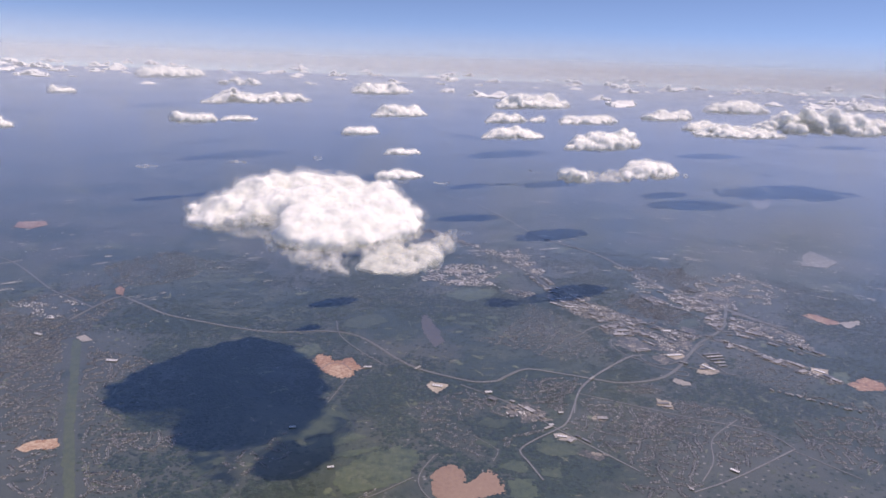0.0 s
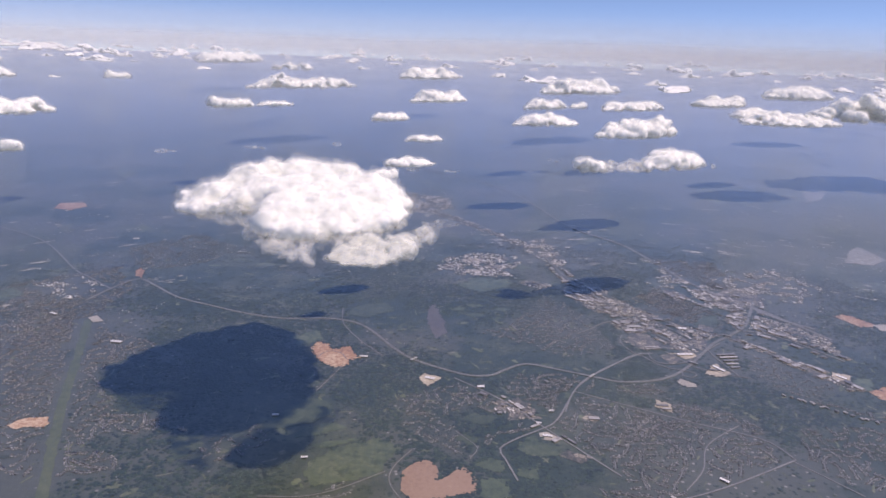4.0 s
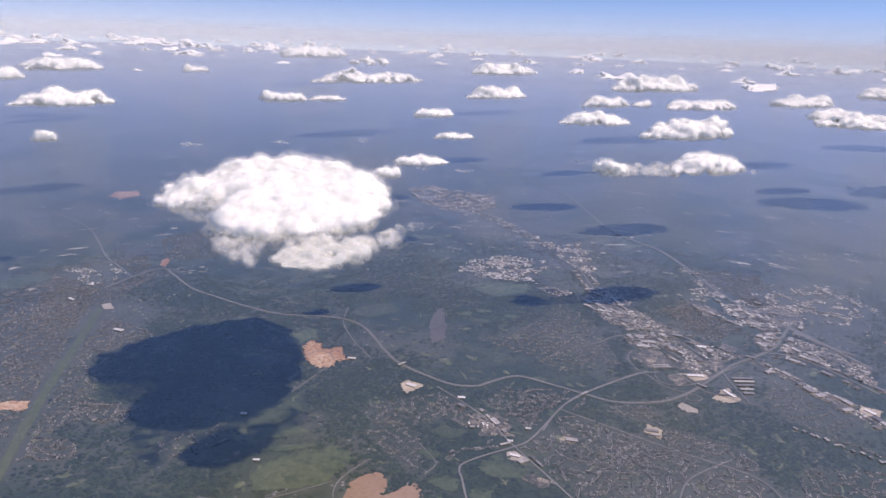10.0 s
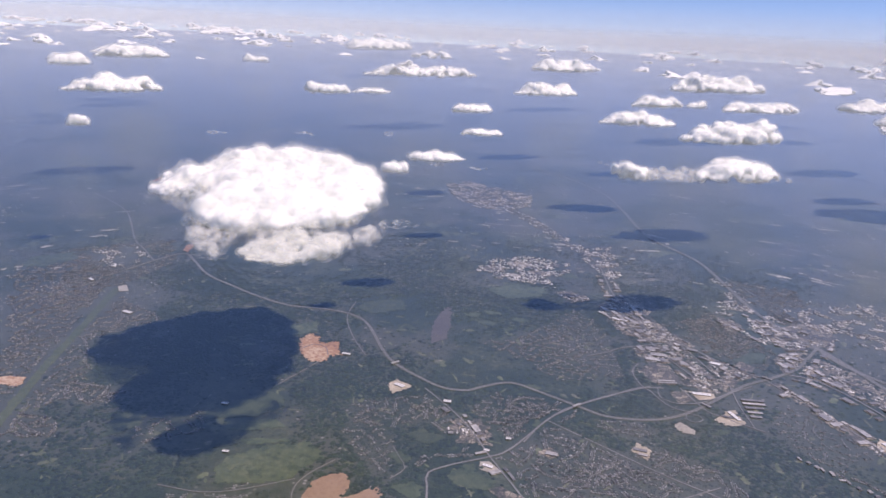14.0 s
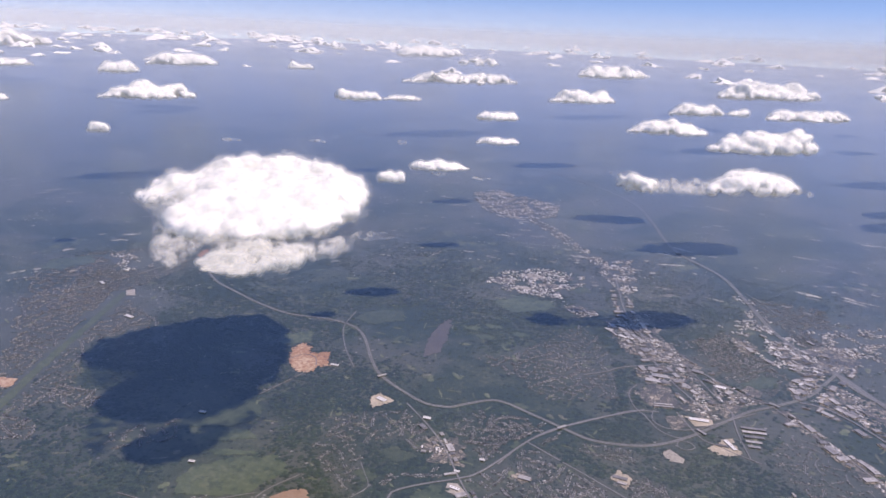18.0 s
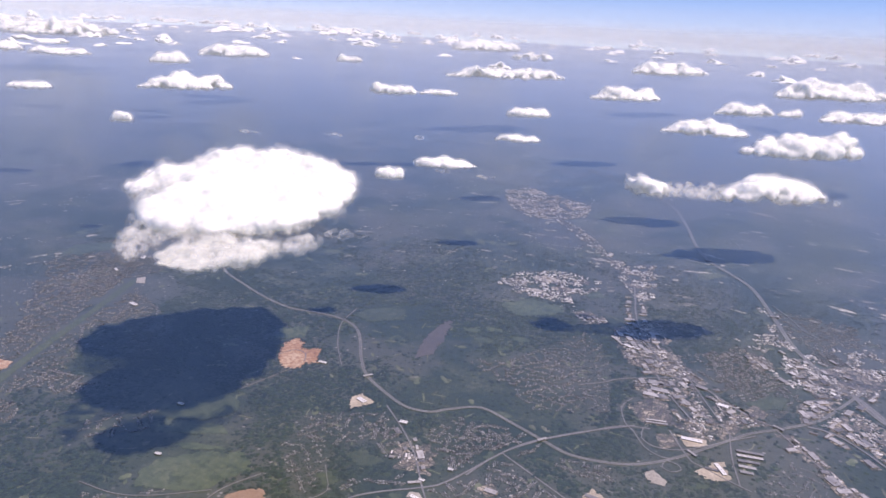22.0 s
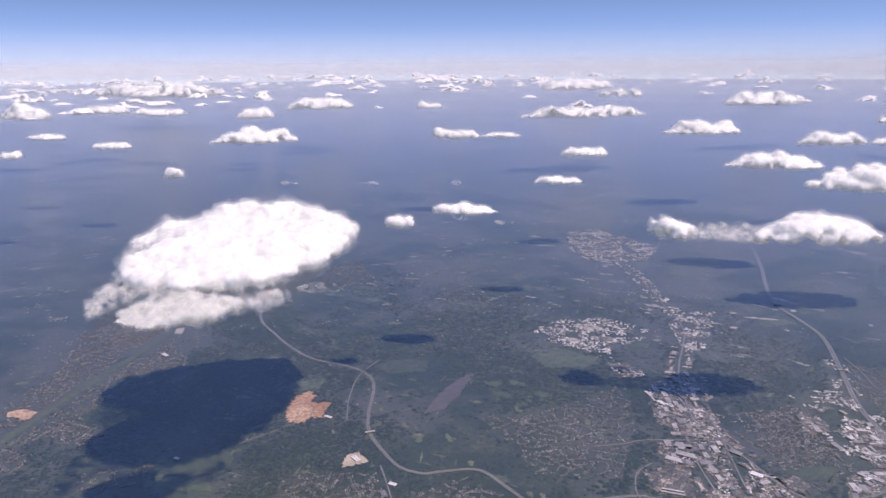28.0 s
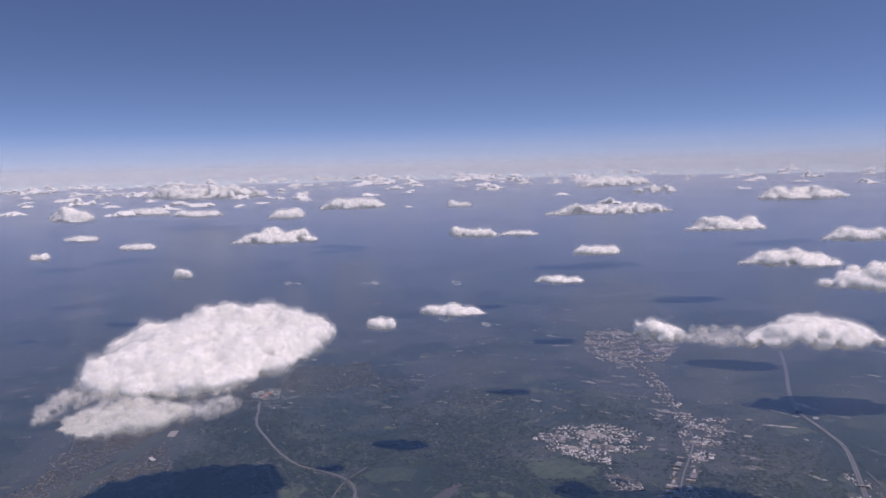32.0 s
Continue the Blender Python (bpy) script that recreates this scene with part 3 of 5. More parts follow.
def warehouse(w, d, h):
    """A flat-roofed shed: walls, a roof deck with a low parapet, and roof units."""
    ob = new("warehouse", box_mesh("warehouse", w, d, h, WALL))
    deck = part("roof", box_mesh("roof", w * 1.02, d * 1.02, h + 0.05, ROOF, h), ob)
    part("roof_unit", box_mesh("roof_unit", w * 0.14, d * 0.18, h + 0.17, WALL, h + 0.05), deck).location = (w * 0.2, d * 0.1, 0)
    return tagged(ob, "pale flat-roofed warehouse on a paved yard", "warehouse", "warehouses of the town")


rng = np.random.default_rng(5)
SHEDS = [warehouse(w, d, h) for w, d, h in ((3.0, 1.5, 0.24), (2.2, 1.5, 0.26), (3.8, 1.8, 0.28), (1.6, 1.1, 0.22), (3.4, 0.8, 0.2), (2.2, 0.7, 0.18))]
YARDS = [box_mesh("pavement", w, d, 0.06, PAVING, -0.05) for w, d in ((4.4, 3.0), (3.6, 2.6), (5.2, 3.2), (2.8, 2.2), (4.6, 2.0), (3.4, 1.6))]
used = [False] * len(SHEDS)


def put_sheds(poly, heading, spacing, chance):
    xs, ys = [p[0] for p in poly], [p[1] for p in poly]
    cx, cy = sum(xs) / len(xs), sum(ys) / len(ys)
    ca, sa = math.cos(heading), math.sin(heading)
    reach = int(max(max(xs) - min(xs), max(ys) - min(ys)) / spacing) + 1
    for i in range(-reach, reach + 1):
        for j in range(-2 * reach, 2 * reach + 1):
            u, v = i * spacing + rng.normal() * 0.3, j * spacing * 0.6 + rng.normal() * 0.2
            x, y = cx + u * ca - v * sa, cy + u * sa + v * ca
            if rng.random() > chance or not inside(poly, np.array(x), np.array(y)):
                continue
            if cover[min(max(int(y - MY0), 0), MNY - 1), min(max(int(x - MX0), 0), MNX - 1)] == 2:
                continue
            k = int(rng.integers(len(SHEDS)))
            m = pose(x, y, 0.05 + 0.003 * (len(bpy.data.objects) % 17), 0, 0, math.degrees(heading) + rng.normal() * 5 + 90 * (rng.random() < 0.3))
            yard = tagged(new("pavement", YARDS[k]), "grey-beige paved yard and car park", "pavement", kind="structure")
            yard.matrix_world = m @ pose(rng.normal() * 0.4, rng.normal() * 0.4, -0.004 * (1 + len(bpy.data.objects) % 6))
            w2, d2 = (2.2, 1.8, 2.6, 1.4, 2.3, 1.7)[k], (1.5, 1.3, 1.6, 1.1, 1.0, 0.8)[k]
            mark_poly([tuple((m @ Vector((p, q, 0)))[:2]) for p, q in ((-w2, -d2), (w2, -d2), (w2, d2), (-w2, d2))], 1)
            if rng.random() < 0.12:
                continue
            if used[k]:
                copy_thing(SHEDS[k], m)
            else:
                SHEDS[k].matrix_world = m
                used[k] = True


def long_shed(x, y, length, heading, deep, mat, label):
    """A long flat-roofed building of its own size."""
    h = 0.24 + 0.003 * (len(bpy.data.objects) % 23)
    ob = new("warehouse", box_mesh("warehouse", length, deep, h, WALL))
    deck = part("roof", box_mesh("roof", length + 0.06, deep + 0.06, h + 0.05, mat, h), ob)
    for u in (-0.3, 0.05, 0.32):
        part("roof_unit", box_mesh("roof_unit", 0.25, 0.2, h + 0.11, WALL, h + 0.05), deck).location = (length * u, deep * 0.1, 0)
    ob.matrix_world = pose(x, y, 0.06, 0, 0, heading)
    cover[int(y - MY0), int(x - MX0)] = 1
    return tagged(ob, label, "warehouse", "large sheds")


for x, y, length, heading in ((127.1, 313.9, 7.5, 17), (127.6, 311.5, 7.2, 18), (127.8, 308.6, 5.9, 19), (127.9, 305.6, 4.7, 17), (128.2, 302.8, 3.5, 16)):
    long_shed(x, y, length, heading, 1.1, ROOF, "long pale warehouse roof in a row of five")
for x, y, length, heading, deep in ((111.2, 310.4, 6.0, 13, 1.6), (121.7, 299.9, 5.4, -50, 1.2), (74.2, 362.7, 3.6, -20, 1.5), (77.2, 363, 3.0, -20, 1.5), (114.6, 337.8, 3.4, 0, 1.8), (128.8, 384.6, 2.4, -40, 1.4),
                                    (130.6, 378.3, 2.2, -34, 1.4), (140.2, 356.8, 4.2, 62, 1.0), (145.1, 370.1, 3.2, -37, 1.3), (59.5, 238.8, 2.8, -2, 1.0), (18.4, 268.5, 3.6, -12, 1.6), (36.5, 266.1, 2.4, 13, 1.3),
                                    (-8.6, 280.5, 3.0, 10, 1.2), (-24, 233.2, 2.0, 13, 1.0), (-7.5, 212.8, 1.8, 18, 0.8)):
    long_shed(x, y, length, heading, deep, WHITE_ROOF, "large building with a bright white roof")
for x, y, length, heading, deep in ((-102.2, 271.9, 4.2, -2, 1.6), (107.8, 225.7, 2.6, -37, 0.9), (165.3, 302.9, 3.8, -44, 1.4), (92.6, 214.8, 1.2, -35, 0.7), (22.6, 191.5, 1.4, 14, 0.7), (60.5, 254.4, 1.5, 13, 0.9), (56.7, 245.9, 1.6, 6, 0.8), (-142.8, 291.6, 3.6, -20, 1.2)):
    long_shed(x, y, length, heading, deep, WHITE_ROOF, "single building with a bright white roof")
for x, y, length, heading, deep in ((119.7, 298.4, 3.7, 8, 1.0), (91.8, 339.5, 5.1, 12, 2.6), (94.2, 335.1, 5.6, 9, 2.4), (93, 330.4, 5.6, 9, 2.2), (99.7, 313.3, 6.6, 21, 0.8), (99.2, 314.6, 6.0, 21, 0.7), (109.4, 340.5, 2.3, -7, 1.2), (105.7, 346.1, 3.9, -7, 1.8),
                                    (130.2, 391.5, 3, -41, 1.3), (136.3, 370.9, 2.7, -4, 1.2), (136.6, 367.8, 2.3, -13, 1.1), (138, 357, 2.7, -17, 1.1), (128.4, 370.2, 3.9, -36, 1.8), (120.7, 379.4, 2.8, -18, 1.2)):
    long_shed(x, y, length, heading, deep, ROOF, "large shed with a pale grey roof")
for x, y, length, heading, deep in ((142.3, 399, 3.5, -41, 1.2), (147.7, 387.7, 3, -23, 1.2), (124.7, 395.6, 2.8, -35, 1.2), (136.5, 383, 3.3, -43, 1.3), (77.7, 372.2, 4, -30, 1.8), (81.6, 363.1, 3.9, -29, 1.6), (70.8, 373.4, 3.5, -18, 1.4), (67.6, 366.5, 4.1, -34, 1.2),
                                    (73.9, 252.6, 3.3, 7, 1.6), (96.7, 266.2, 3.9, 4, 1.3), (97.8, 264, 2.4, 0, 1.0), (44.2, 249.6, 1.4, 17, 0.9)):
    long_shed(x, y, length, heading, deep, ROOF, "flat-roofed commercial building on a paved lot")
for k in range(13):
    long_shed(139.9 + 2.02 * k + rng.normal() * 0.35, 283.5 - 1.18 * k + rng.normal() * 0.45, rng.uniform(1.0, 2.2), -62 + rng.normal() * 7 + 90 * (k % 4 == 1), rng.uniform(0.6, 1.0), ROOF, "small shed in a straight row along a road")

def town_roofs(polys, size=1.0, label="mixed pale roofs of small towns"):
    """Mixed flat roofs and parked rows: too many to count."""
    verts, tris = [], []
    for poly in polys:
        xs, ys = [p[0] for p in poly], [p[1] for p in poly]
        for k in range(int((max(xs) - min(xs)) * (max(ys) - min(ys)) / (1.5 * size))):
            x, y = rng.uniform(min(xs), max(xs)), rng.uniform(min(ys), max(ys))
            if not inside(poly, np.array(x), np.array(y)) or noise.noise(Vector((x * 0.15, y * 0.15, 0))) < (-0.15 if size > 0.8 else 0.0) or rng.random() > min(1, size + 0.1):
                continue
            i, j = int(x - MX0), int(y - MY0)
            if 0 <= i < MNX and 0 <= j < MNY and cover[j, i] == 2:
                continue
            a, w, e, h = -0.95 + 1.57 * int(rng.integers(2)) + rng.normal() * 0.15, size * (0.5 + 2.4 * rng.random() ** 2.5), size * rng.uniform(0.4, 1.1), rng.uniform(0.1, 0.2)
            b, c, s = len(verts), math.cos(a), math.sin(a)
            verts += [(x + (p * w * c - q * e * s) / 2, y + (p * w * s + q * e * c) / 2, z) for z in (0, h) for p, q in ((-1, -1), (1, -1), (1, 1), (-1, 1))]
            tris += [(b + p, b + q, b + r) for p, q, r in ((0, 1, 5), (0, 5, 4), (1, 2, 6), (1, 6, 5), (2, 3, 7), (2, 7, 6), (3, 0, 4), (3, 4, 7), (4, 5, 6), (4, 6, 7))]
        mark_poly(poly, 1)
    return tagged(new("town_buildings", soup("town_buildings", verts, tris, TOWN_ROOF)), label, "buildings", kind="stuff")


FAR_TOWNS = PAVED[:2] + PAVED_SOUTH
for i, (x, y, w) in enumerate(((8, 400, 6), (18, 412, 8), (30, 404, 7), (33, 420, 5), (20, 394, 5), (50, 450, 6), (57, 432, 7), (62, 419, 4), (-60, 545, 14), (-38, 530, 12), (-70, 575, 9), (-26, 555, 9))):
    slab("pavement", [(x - w, y - w * 0.2), (x - w * 0.2, y - w * 0.6), (x + w * 0.8, y - w * 0.3), (x + w * 0.7, y + w * 0.4), (x - w * 0.3, y + w * 0.5)], 0.05 + 0.004 * (i % 3), (PAVING, SAND, PAVING)[i % 3], 1.2, "grey-beige paved ground in a far small town", "pavement")
town_roofs(FAR_TOWNS + [[(-31, 524), (-4, 496), (22, 468), (46, 440), (52, 444), (28, 474), (2, 502), (-26, 530)]])
town_roofs([[(108, 440), (120, 408), (132, 394), (137, 398), (126, 416), (114, 446)], [(-176, 318), (-160, 338), (-140, 326), (-148, 308)], [(105, 400), (118, 412), (140, 396), (148, 372), (138, 360), (122, 376)], [(140, 412), (176, 440), (196, 412), (178, 384), (156, 386)]], 0.8, "scattered pale roofs of a far town among trees")
def shed_row(points, aside, step, chance, yards=True):
    """Sheds and shops in a loose row on both sides of a road, each on its paved lot."""
    line = spline(points, step)
    for a, b in zip(line, line[1:]):
        d = (b - a).normalized()
        for side in (-1, 1):
            if rng.random() > chance:
                continue
            k = int(rng.integers(len(SHEDS)))
            p = a + Vector((-d.y, d.x)) * side * rng.uniform(aside, aside * 1.5)
            i, j = int(p.x - MX0), int(p.y - MY0)
            if cover[j, i] == 2:
                continue
            m = pose(p.x, p.y, 0.05 + 0.003 * (len(bpy.data.objects) % 17), 0, 0, math.degrees(math.atan2(d.y, d.x)) + 90 * (rng.random() < 0.4) + rng.normal() * 4)
            if yards:
                tagged(new("pavement", YARDS[k]), "grey-beige paved yard and car park", "pavement", kind="structure").matrix_world = m @ pose(0.2, 0.1, -0.02)
            cover[j - 1:j + 2, i - 1:i + 2] = np.maximum(cover[j - 1:j + 2, i - 1:i + 2], 1)
            if used[k]:
                copy_thing(SHEDS[k], m)
            else:
                SHEDS[k].matrix_world = m
                used[k] = True


shed_row([(60, 415), (65, 400), (73, 382), (90, 355), (97.5, 352), (109, 345), (122, 336.6)], 2.6, 3.6, 0.75)
shed_row([(89.5, 347), (99, 333), (108.5, 322)], 2.4, 3.4, 0.8)
shed_row([(131.7, 332.7), (139, 325), (147, 317), (153, 311), (160, 303), (168, 292)], 1.8, 3.0, 0.6)
shed_row([(139.6, 341), (144, 341.7), (150, 340), (160, 332), (172, 318)], 2.6, 3.6, 0.6)
shed_row([(142, 347), (147, 360), (154, 381)], 3.0, 3.4, 0.7)
shed_row([(39, 262.5), (49, 254), (59, 243), (69, 233)], 1.3, 2.8, 0.4, False)
for poly in PAVED[2:] + PAVED_EAST:
    slab("pavement", poly, 0.042, PAVING, 2.2, "beige paved commercial ground between roads", "pavement")
    cover[inside(poly, CX, CY) & (rng.random(CX.shape) < 0.4)] = 0
    put_sheds(poly, radians(-52 if poly[0][1] < 400 else -60), 3.9, 0.5)
TRADE_STRIPS = [[(131, 331), (139, 323), (152, 309), (166, 291), (170, 295), (157, 309), (145, 322), (136, 333)], [(143, 343), (150, 342), (160, 335), (172, 323), (174, 340), (164, 353), (152, 362), (146, 356)], [(136, 372), (146, 366), (158, 380), (160, 398), (150, 402), (140, 390)],
                [(72, 388), (82, 366), (93, 352), (99, 346), (106, 350), (94, 362), (84, 378), (78, 394)], [(104, 318), (112, 311), (120, 318), (114, 328), (108, 334)], [(42, 252), (50, 246), (56, 249), (52, 258), (45, 259)]]
for poly in TRADE_STRIPS:
    slab("pavement", poly, 0.038, PAVING, 2.6, "beige paved ground between shops and sheds", "pavement")
    cover[inside(poly, CX, CY) & (cover < 2) & (rng.random(CX.shape) < 0.6)] = 0
town_roofs(PAVED[2:] + PAVED_EAST + TRADE_STRIPS, 0.62, "small roofs and parked rows of the commercial strip")
cover[np.logical_or.reduce([inside(p, CX, CY) for p in PAVED[2:] + PAVED_EAST + TRADE_STRIPS]) & (cover == 1) & (rng.random(CX.shape) < 0.5)] = 0


DARK_WOOD = [(110, 276), (121, 293), (139, 290), (138, 260), (131, 252), (122, 263)]
HOUSE_ZONES = []
HOUSE_FACES = ((0, 1, 5), (0, 5, 4), (1, 2, 6), (1, 6, 5), (2, 3, 7), (2, 7, 6), (3, 0, 4), (3, 4, 7), (4, 5, 9), (4, 9, 8), (6, 7, 8), (6, 8, 9), (5, 6, 9), (7, 4, 8))


def suburb(poly, turn, apart, label, keep=0.85):
    """Winding streets that branch and end, with small pitched roofs and lawns on both sides: one mesh of roofs, one of streets, one of lawns."""
    HOUSE_ZONES.append(poly)
    xs, ys = [p[0] for p in poly], [p[1] for p in poly]
    cell = 0.5
    x0, y0 = min(xs) - 2, min(ys) - 2
    nx, ny = int((max(xs) - x0 + 2) / cell), int((max(ys) - y0 + 2) / cell)
    gx, gy = np.meshgrid(x0 + (np.arange(nx) + 0.5) * cell, y0 + (np.arange(ny) + 0.5) * cell)
    ci, cj = (gx - MX0).astype(int).clip(0, MNX - 1), (gy - MY0).astype(int).clip(0, MNY - 1)
    open_land = inside(poly, gx, gy) & (cover[cj, ci] == 0) & ~inside(DARK_WOOD, gx, gy)
    taken, built = ~open_land, ~open_land
    reach = max(1, int(apart * 0.5 / cell))
    hv, ht, sv, sf, lv, lf = [], [], [], [], [], []

    def at(grid, x, y):
        i, j = int((x - x0) / cell), int((y - y0) / cell)
        return bool(grid[j, i]) if 0 <= i < nx and 0 <= j < ny else True

    def mark(grid, x, y, r):
        i, j = int((x - x0) / cell), int((y - y0) / cell)
        grid[max(0, j - r):j + r + 1, max(0, i - r):i + r + 1] = True

    def lay(x, y, heading):
        line, bend = [], rng.normal() * 0.05
        for n in range(int(rng.uniform(5, 26))):
            if at(taken, x, y) and n > 1:
                break
            line.append((x, y, heading))
            bend = bend * 0.92 + rng.normal() * 0.045
            heading += bend
            x, y = x + 0.7 * math.cos(heading), y + 0.7 * math.sin(heading)
        return line if len(line) > 3 else []

    starts = [(sum(xs) / len(xs), sum(ys) / len(ys), turn)]
    free_j, free_i = np.nonzero(open_land)
    for n in range(len(free_i) // 60 + 4):
        k = int(rng.integers(len(free_i)))
        starts.append((gx[free_j[k], free_i[k]], gy[free_j[k], free_i[k]], turn + 1.571 * int(rng.integers(4)) + rng.normal() * 0.3))
    while starts:
        x, y, heading = starts.pop(0)
        if at(taken, x, y):
            continue
        line = lay(x, y, heading)
        for n, (x, y, a) in enumerate(line):
            mark(taken, x, y, reach)
            d, s = (math.cos(a), math.sin(a)), (-math.sin(a), math.cos(a))
            if n:
                b = len(sv)
                px, py, pa = line[n - 1]
                sv += [(px - math.sin(pa) * 0.13, py + math.cos(pa) * 0.13, 0.05), (px + math.sin(pa) * 0.13, py - math.cos(pa) * 0.13, 0.05), (x - s[0] * 0.13, y - s[1] * 0.13, 0.05), (x + s[0] * 0.13, y + s[1] * 0.13, 0.05)]
                sf += [(b, b + 1, b + 2), (b, b + 2, b + 3)]
            for side in (-1, 1):
                if n % int(4 + apart) == 2 and rng.random() < 0.8:
                    starts.insert(0, (x + side * s[0] * (apart * 0.5 + 0.8), y + side * s[1] * (apart * 0.5 + 0.8), a + side * 1.57 + rng.normal() * 0.15))
                if rng.random() > keep:
                    continue
                away = rng.uniform(0.42, 0.62)
                hx, hy = x + side * s[0] * away + d[0] * rng.normal() * 0.12, y + side * s[1] * away + d[1] * rng.normal() * 0.12
                if at(built, hx, hy):
                    continue
                mark(built, hx, hy, 0)
                if rng.random() < 0.4:
                    b = len(lv)
                    for k in range(6):
                        q = rng.uniform(0.3, 0.6)
                        lv.append((hx + side * s[0] * 0.15 + q * math.cos(k * 1.047), hy + side * s[1] * 0.15 + q * math.sin(k * 1.047), 0.022 + 0.0011 * (b % 13)))
                    lf += [(b, b + k, b + k + 1) for k in range(1, 5)]
                w, e, h, lie = rng.uniform(0.30, 0.62), rng.uniform(0.24, 0.38), rng.uniform(0.10, 0.16), a + rng.normal() * 0.2
                if rng.random() < 0.04:
                    w, e = w * 2, e * 1.6
                c, v = math.cos(lie), math.sin(lie)
                b = len(hv)
                for p, q, z in ((-w, -e, 0), (w, -e, 0), (w, e, 0), (-w, e, 0), (-w, -e, h), (w, -e, h), (w, e, h), (-w, e, h), (-w, 0, h * 1.5), (w, 0, h * 1.5)):
                    hv.append((hx + (p * c - q * v) / 2, hy + (p * v + q * c) / 2, z))
                ht.extend([(b + f, b + k, b + r) for f, k, r in HOUSE_FACES])
    if not sf or not ht:
        return
    tagged(new("houses", soup("houses", hv, ht, HOUSES)), label, "houses", kind="stuff")
    tagged(new("streets", soup("streets", sv, sf, STREET)), "grey residential streets between rows of houses", "streets", kind="stuff")
    if lf:
        tagged(new("lawns", soup("lawns", lv, lf, YARD)), "small lawns and drives round the houses", "lawns", kind="stuff")




def wooded():
    """How much of each square metre is under trees: woods in blocks with clear edges, thin among houses."""
    small = np.zeros((MNY // 4, MNX // 4))
    for j in range(small.shape[0]):
        for i in range(small.shape[1]):
            p = Vector((i * 4 + MX0, j * 4 + MY0, 0))
            small[j, i] = noise.fractal(p * 0.021, 1.0, 2.1, 4) + 0.35 * noise.noise(p * 0.11)
    d = np.clip(0.6 + small * 2.2, 0.06, 1.0)
    d = np.kron(d, np.ones((4, 4)))
    for zone in HOUSE_ZONES:
        d[inside(zone, CX[:d.shape[0], :d.shape[1]], CY[:d.shape[0], :d.shape[1]])] *= 0.8
    d[inside(DARK_WOOD, CX[:d.shape[0], :d.shape[1]], CY[:d.shape[0], :d.shape[1]])] = 1.0
    full = np.full((MNY, MNX), 0.6)
    full[:d.shape[0], :d.shape[1]] = d
    return full


TOWN_QUARTERS = (([(55, 247), (68, 268), (88, 264), (106, 257), (74, 230)], 0.6), ([(44, 265), (49, 281), (61, 279), (76, 279), (68, 266), (61, 254)], 2.0), ([(81, 277), (96, 282), (102, 279), (93, 271), (83, 273)], 0.3),
                 ([(98, 268), (110, 268), (114, 263), (104, 258)], 1.2), ([(38, 232), (53, 247), (56, 243), (43, 230)], 0.8), ([(25, 261), (32, 266), (50, 251), (44, 246)], 2.5))
for zone, turn in TOWN_QUARTERS:
    suburb(zone, turn, 2.1, "grey roofs of suburban houses round the town")
EAST_QUARTERS = (([(101, 271), (126, 264), (126, 239), (103, 221), (93, 211), (72, 208), (80, 243), (87, 259)], 2.2), ([(137, 260), (174, 271), (149, 224), (134, 240)], 2.6), ([(143, 281), (170, 268), (176, 272), (150, 284)], 2.6))
for zone, turn in EAST_QUARTERS:
    suburb(zone, turn, 2.0, "brown-grey roofs of dense suburban housing", 0.9)
WEST_QUARTERS = (([(-170, 308), (-142, 306), (-103, 244), (-72, 190), (-87, 188)], 1.0), ([(-125, 287), (-86, 274), (-94, 249), (-86, 238), (-65, 223), (-72, 200)], 2.0), ([(-186, 316), (-154, 357), (-129, 328), (-125, 274), (-125, 237), (-175, 277)], 0.4))
for zone, turn in WEST_QUARTERS:
    suburb(zone, turn, 2.1, "grey roofs of dense suburban houses beside the mown strip", 0.7)
for zone, turn in (([(-75, 204), (-64, 205), (-54, 201), (-54, 194), (-68, 191)], 0.5), ([(-77, 222), (-55, 228), (-55, 215), (-68, 212)], 1.5)):
    suburb(zone, turn, 1.8, "pale roofs of a new housing estate", 0.95)
VILLAGES = (([(-40, 205), (-37, 214), (-28, 228), (-19, 221), (-22, 212), (-33, 203)], 1.1), ([(-7, 188), (-10, 194), (6, 205), (11, 200), (0, 190)], 0.4), ([(-13, 180), (-10, 185), (6, 180), (6, 176), (0, 173)], 0.2), ([(15, 236), (14, 243), (22, 246), (30, 242), (34, 232), (38, 222), (33, 221)], 2.1))
for zone, turn in VILLAGES:
    suburb(zone, turn, 2.6, "scattered pale roofs of village houses between fields", 0.6)
for zone, turn in (([(78, 357), (111, 385), (121, 352), (105, 352)], 0.8), ([(30, 314), (58, 339), (78, 315), (69, 302), (47, 307)], 0.5)):
    suburb(zone, turn, 3.4, "thinly scattered roofs among trees", 0.55)
for zone, turn in (([(100, 376), (120, 407), (139, 368), (131, 339), (116, 344)], 2.3), ([(113, 443), (148, 445), (155, 382), (131, 403)], 2.3)):
    suburb(zone, turn, 2.8, "pale roofs of town houses beside the motorway", 0.8)


